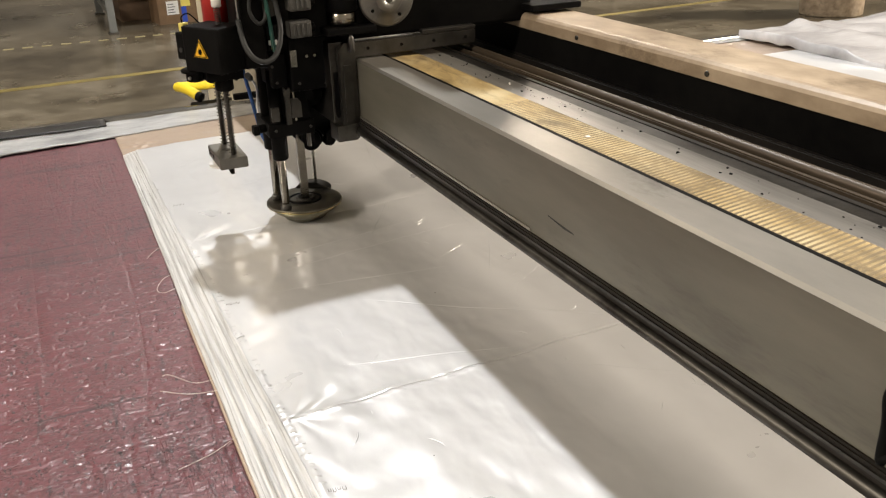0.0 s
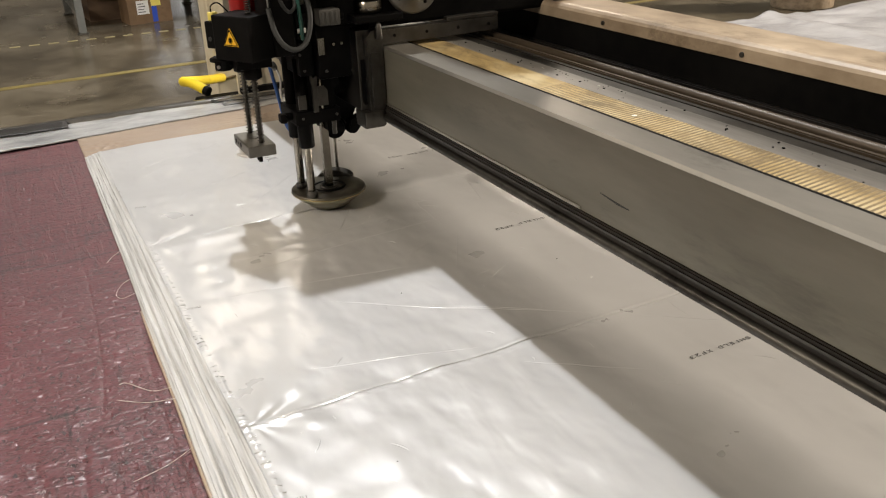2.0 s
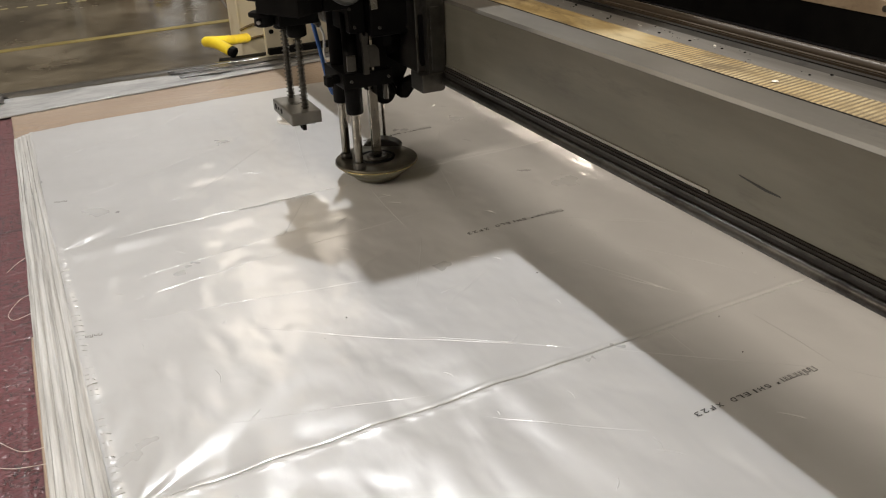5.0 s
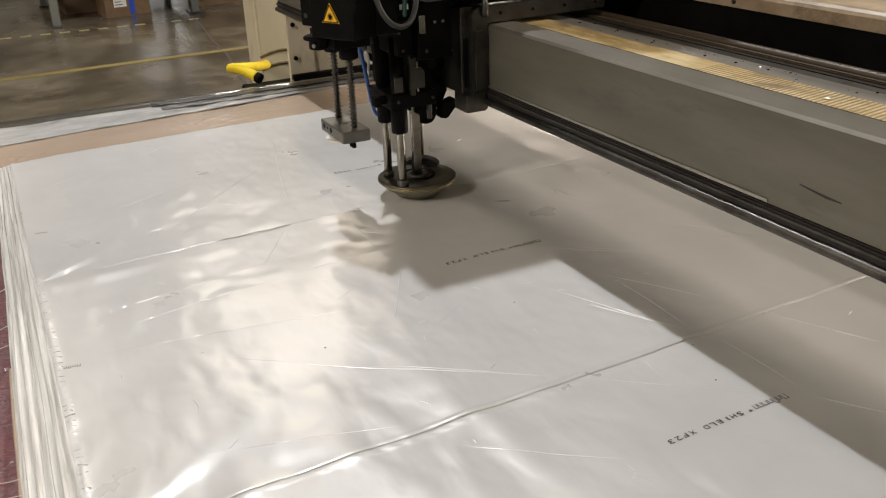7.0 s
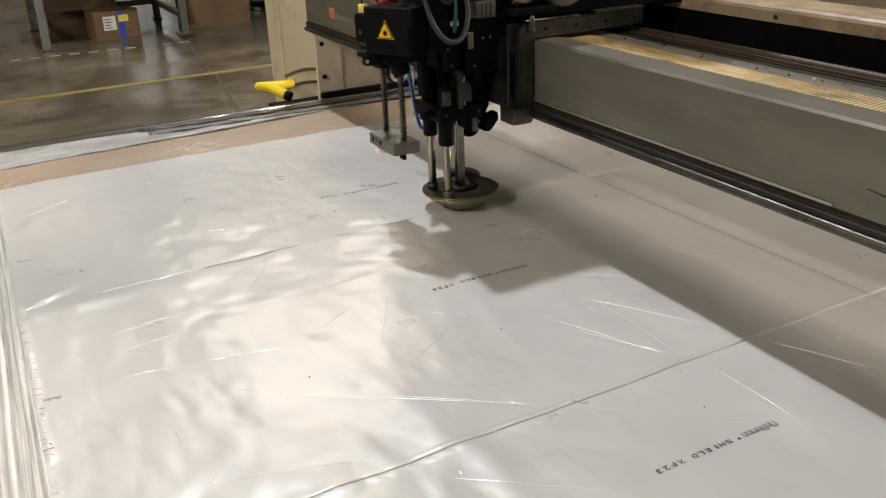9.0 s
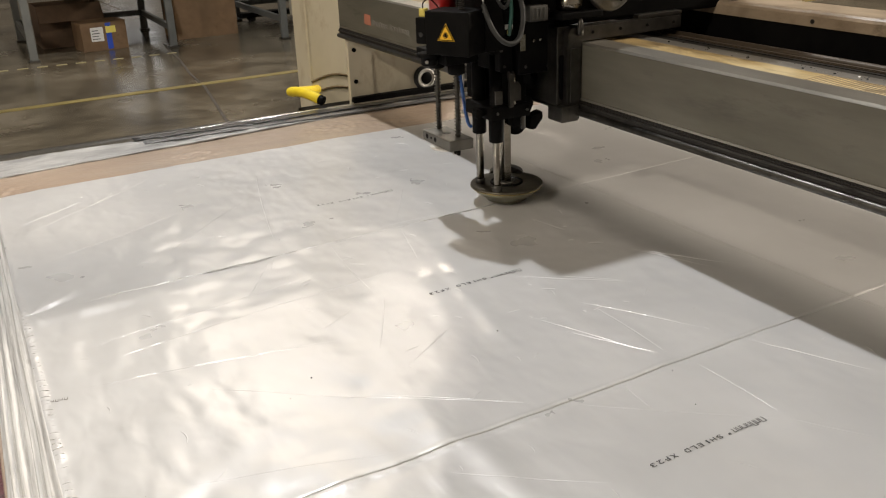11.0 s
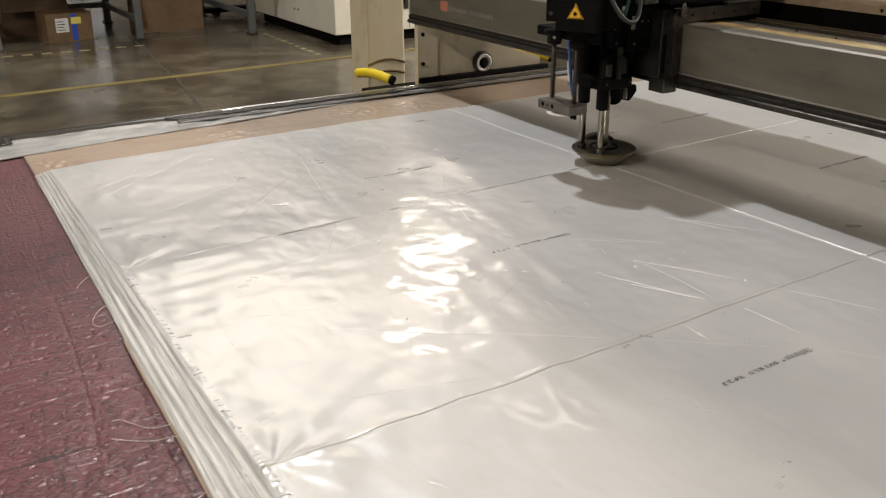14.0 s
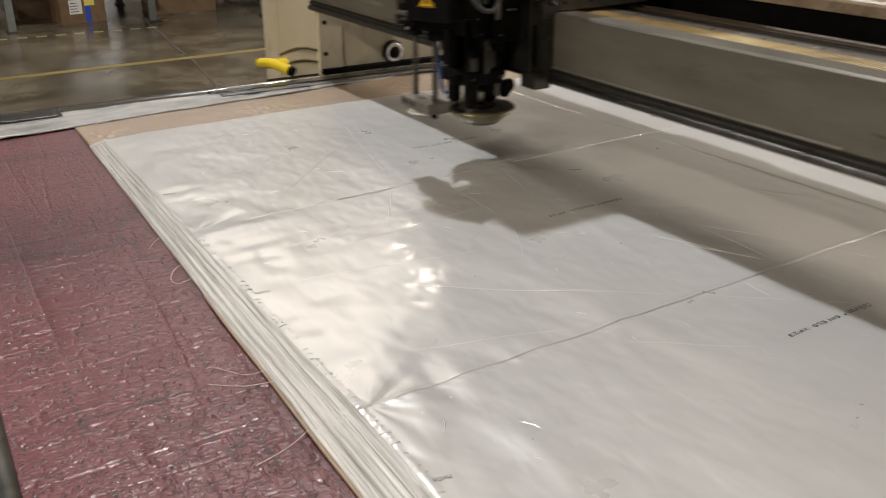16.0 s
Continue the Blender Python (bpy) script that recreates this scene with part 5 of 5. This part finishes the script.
for k in range(4):
    a = 0.6 + k * math.pi / 2
    hp("pulley_screw", cyl(B(), (0.140 + 0.034 * math.cos(a), -0.1271, 0.402 + 0.034 * math.sin(a)), (0.140 + 0.034 * math.cos(a), -0.129, 0.402 + 0.034 * math.sin(a)), 0.003, 10), BLACK, "", pul)

# lips of fabric that rise along the cut as the blade passes
lips = thing("cut_lips", "thin raised lips of the fresh cut in fabric", "cut edge", (0, 0, 0))
LIPS = []
for i in range(28):
    xa, xb = 0.262 + i * 0.030, 0.262 + (i + 1) * 0.030
    pts = [(x - xa, cut_line(x) - cut_line(xa) + 0.0004 * math.sin(x * 90), 0.0004 * math.sin(x * 140)) for x in np.linspace(xa, xb + 0.001, 5)]
    lip = part("cut_lip", tube(B(), pts, 0.0011, 6, 2), FABRIC, lips)
    LIPS.append((lip, xa))

# ---- far end of the hall ----
def workbench(x0, x1, y0, y1, label):
    t = thing("workbench", label, "workbench", (0, 0, 0))
    for x in (x0, x1):
        for y in (y0, y1):
            part("leg", box(B(), (x - 0.035, y - 0.03, 0.02), (x + 0.035, y + 0.03, 0.80), 0.004), DESK_STEEL, t)
            part("foot_pad", box(B(), (x - 0.05, y - 0.045, 0), (x + 0.05, y + 0.045, 0.02), 0.003), DARK_STEEL, t)
        part("cross_rail", box(B(), (x - 0.02, y0 + 0.03, 0.17), (x + 0.02, y1 - 0.03, 0.23), 0.003), DESK_STEEL, t)
    part("stretcher", box(B(), (x0 + 0.035, y1 - 0.02, 0.17), (x1 - 0.035, y1 + 0.02, 0.23), 0.003), DESK_STEEL, t)
    part("benchtop", box(B(), (x0 - 0.1, y0 - 0.08, 0.80), (x1 + 0.1, y1 + 0.08, 0.86), 0.006), DESK_STEEL, t)


workbench(0.60, 1.90, 7.40, 8.9, "grey steel workbench on angled legs")
workbench(2.98, 4.6, 7.15, 8.9, "grey steel workbench on angled legs")
workbench(-2.6, -0.9, 7.6, 8.9, "grey steel workbench on angled legs")


def carton(x, y, w, d, h, turn, label, mat, open_top=False, marks=False):
    t = thing("cardboard_box", label, "box", (x, y, 0))
    t.rotation_euler = (0, 0, turn)
    th = 0.006
    for a, b in (((-w / 2, -d / 2, 0.0), (w / 2, -d / 2 + th, h)), ((-w / 2, d / 2 - th, 0.0), (w / 2, d / 2, h)),
                 ((-w / 2, -d / 2 + th, 0.0), (-w / 2 + th, d / 2 - th, h)), ((w / 2 - th, -d / 2 + th, 0.0), (w / 2, d / 2 - th, h))):
        part("wall", box(B(), a, b, 0.0015, 1), mat, t)
    part("bottom", box(B(), (-w / 2 + th, -d / 2 + th, 0.0), (w / 2 - th, d / 2 - th, th)), mat, t)
    if open_top:
        f = part("flap", box(B(), (0, -d / 2, 0), (0.22, d / 2, th)), mat, t)
        f.matrix_basis = pose(w / 2, 0, h, 0, 28, 0)
        f = part("flap", box(B(), (-w / 2, -0.2, 0), (w / 2, 0, th)), mat, t)
        f.matrix_basis = pose(0, -d / 2, h, 50, 0, 0)
    else:
        part("flap", box(B(), (-w / 2, -d / 2, h), (w / 2, -0.002, h + th)), mat, t)
        part("flap", box(B(), (-w / 2, 0.002, h), (w / 2, d / 2, h + th)), mat, t)
    if marks:
        part("shipping_label", box(B(), (-w * 0.30, -d / 2 - 0.002, h * 0.35), (-w * 0.02, -d / 2, h * 0.85)), PAPER_WHITE, t, "white paper label")
        for k in range(4):
            part("label_bar", box(B(), (-w * 0.27, -d / 2 - 0.003, h * (0.42 + 0.1 * k)), (-w * (0.10 + 0.03 * (k % 2)), -d / 2 - 0.002, h * (0.45 + 0.1 * k))), INK, t)
        part("blue_tape", box(B(), (w * 0.04, -d / 2 - 0.002, 0.01), (w * 0.16, -d / 2, h * 0.98)), TAPE_BLUE, t, "strip of blue tape")
        part("yellow_tag", box(B(), (w * 0.04, -d / 2 - 0.004, h * 0.62), (w * 0.26, -d / 2 - 0.002, h * 0.86)), TAPE_YELLOW, t, "yellow paper tag")


carton(1.28, 7.86, 0.44, 0.34, 0.27, 0.12, "brown cardboard box with white label and blue tape", CARD, marks=True)
carton(1.05, 8.45, 0.62, 0.50, 0.42, 0.05, "large dark open cardboard box under the bench", CARD_DARK, open_top=True)
carton(2.36, 8.12, 0.66, 0.48, 0.72, 0.06, "tall plain brown cardboard box", CARD)

cab = thing("control_cabinet", "cream metal control cabinet on a dark plinth", "cabinet", (0, 0, 0))
cbody = part("cabinet_body", box(B(), (3.40, 6.0, 0.10), (4.6, 8.2, 1.5), 0.01), CABINET, cab)
part("plinth", box(B(), (3.46, 6.05, 0.0), (4.55, 8.1, 0.098), 0.004), BLACK, cab, "dark plinth")
for x in (3.62, 4.02):
    lp = part("latch_plate", box(B(), (x, 5.992, 0.30), (x + 0.17, 6.0, 0.50), 0.003), DARK_STEEL, cab, "dark recessed latch")
    part("latch", box(B(), (x + 0.04, 5.984, 0.35), (x + 0.13, 5.992, 0.45), 0.003), BLACK, lp)
for y in (6.9, 7.0):
    part("bolt", cyl(B(), (3.4, y, 0.25), (3.394, y, 0.25), 0.012, 10), DARK_STEEL, cab)
part("door_seam", box(B(), (4.20, 5.9975, 0.12), (4.206, 6.0, 1.48)), DARK_STEEL, cab)

jack = thing("pallet_jack", "black pallet jack fork on the floor", "pallet jack", (2.95, 8.75, 0))
part("fork", box(B(), (0.0, -0.10, 0.05), (0.95, 0.06, 0.11), 0.02, 3), BLACK, jack)
part("fork_wheel", cyl(B(), (0.15, -0.08, 0.04), (0.15, 0.04, 0.04), 0.04, 18), RUBBER, jack)
part("fork_wheel", cyl(B(), (0.85, -0.08, 0.04), (0.85, 0.04, 0.04), 0.04, 18), RUBBER, jack)

drum = thing("fibre_drum", "tan fibre drum standing on concrete", "drum", (6.82, 4.34, 0))
part("shell", lathe(B(), [(0.275, 0), (0.285, 0.01), (0.285, 0.86), (0.275, 0.88)], n=48), TAN, drum)

# crumpled film heaped on the table behind the gantry
heap = grid_mesh("plastic_sheet", np.linspace(2.12, 4.4, 150), np.linspace(-1.75, 0.345, 140),
                 lambda x, y: TZ + 0.022 + 0.016 * value_noise(x, y, 2.6, 31) + 0.010 * value_noise(x + 0.6 * y, y, 7, 32) + 0.004 * value_noise(x, y, 22, 33)
                 + 0.03 * np.exp(-((x - 2.35 - 0.1 * y) / 0.05) ** 2) * np.clip(y + 0.3, 0, 0.6), BUNCHED, None, 0.03)
tagged(heap, "crumpled white plastic film covering the table", "plastic film")
fold = grid_mesh("film_underside", np.linspace(2.14, 2.7, 60), np.linspace(0.10, 0.352, 24), flat_noise(TZ - 0.004, 0.004, 12, 35), BROWN_PAPER, None, 0.004)
tagged(fold, "brown paper end under the film", "paper strip")


# ---- movement ----
def motions():
    walk(gantry, [(t, pose(x, 0, 0)) for t, x, y in TRAVEL])
    walk(head, [(t, pose(x, y, TZ)) for t, x, y in TRAVEL])
    walk(foot, [(t, pose(0, 0, z)) for t, z in FOOT])
    for lip, xa in LIPS:
        t = max(0.05, (xa + 0.01 - 0.263) / 0.059)
        y = cut_line(xa)
        walk(lip, [(0.0, pose(xa, y, TZ - 0.006)), (t, pose(xa, y, TZ - 0.006)), (t + 0.3, pose(xa, y, TZ + 0.0008)), (16.0, pose(xa, y, TZ + 0.0008))])


motions()
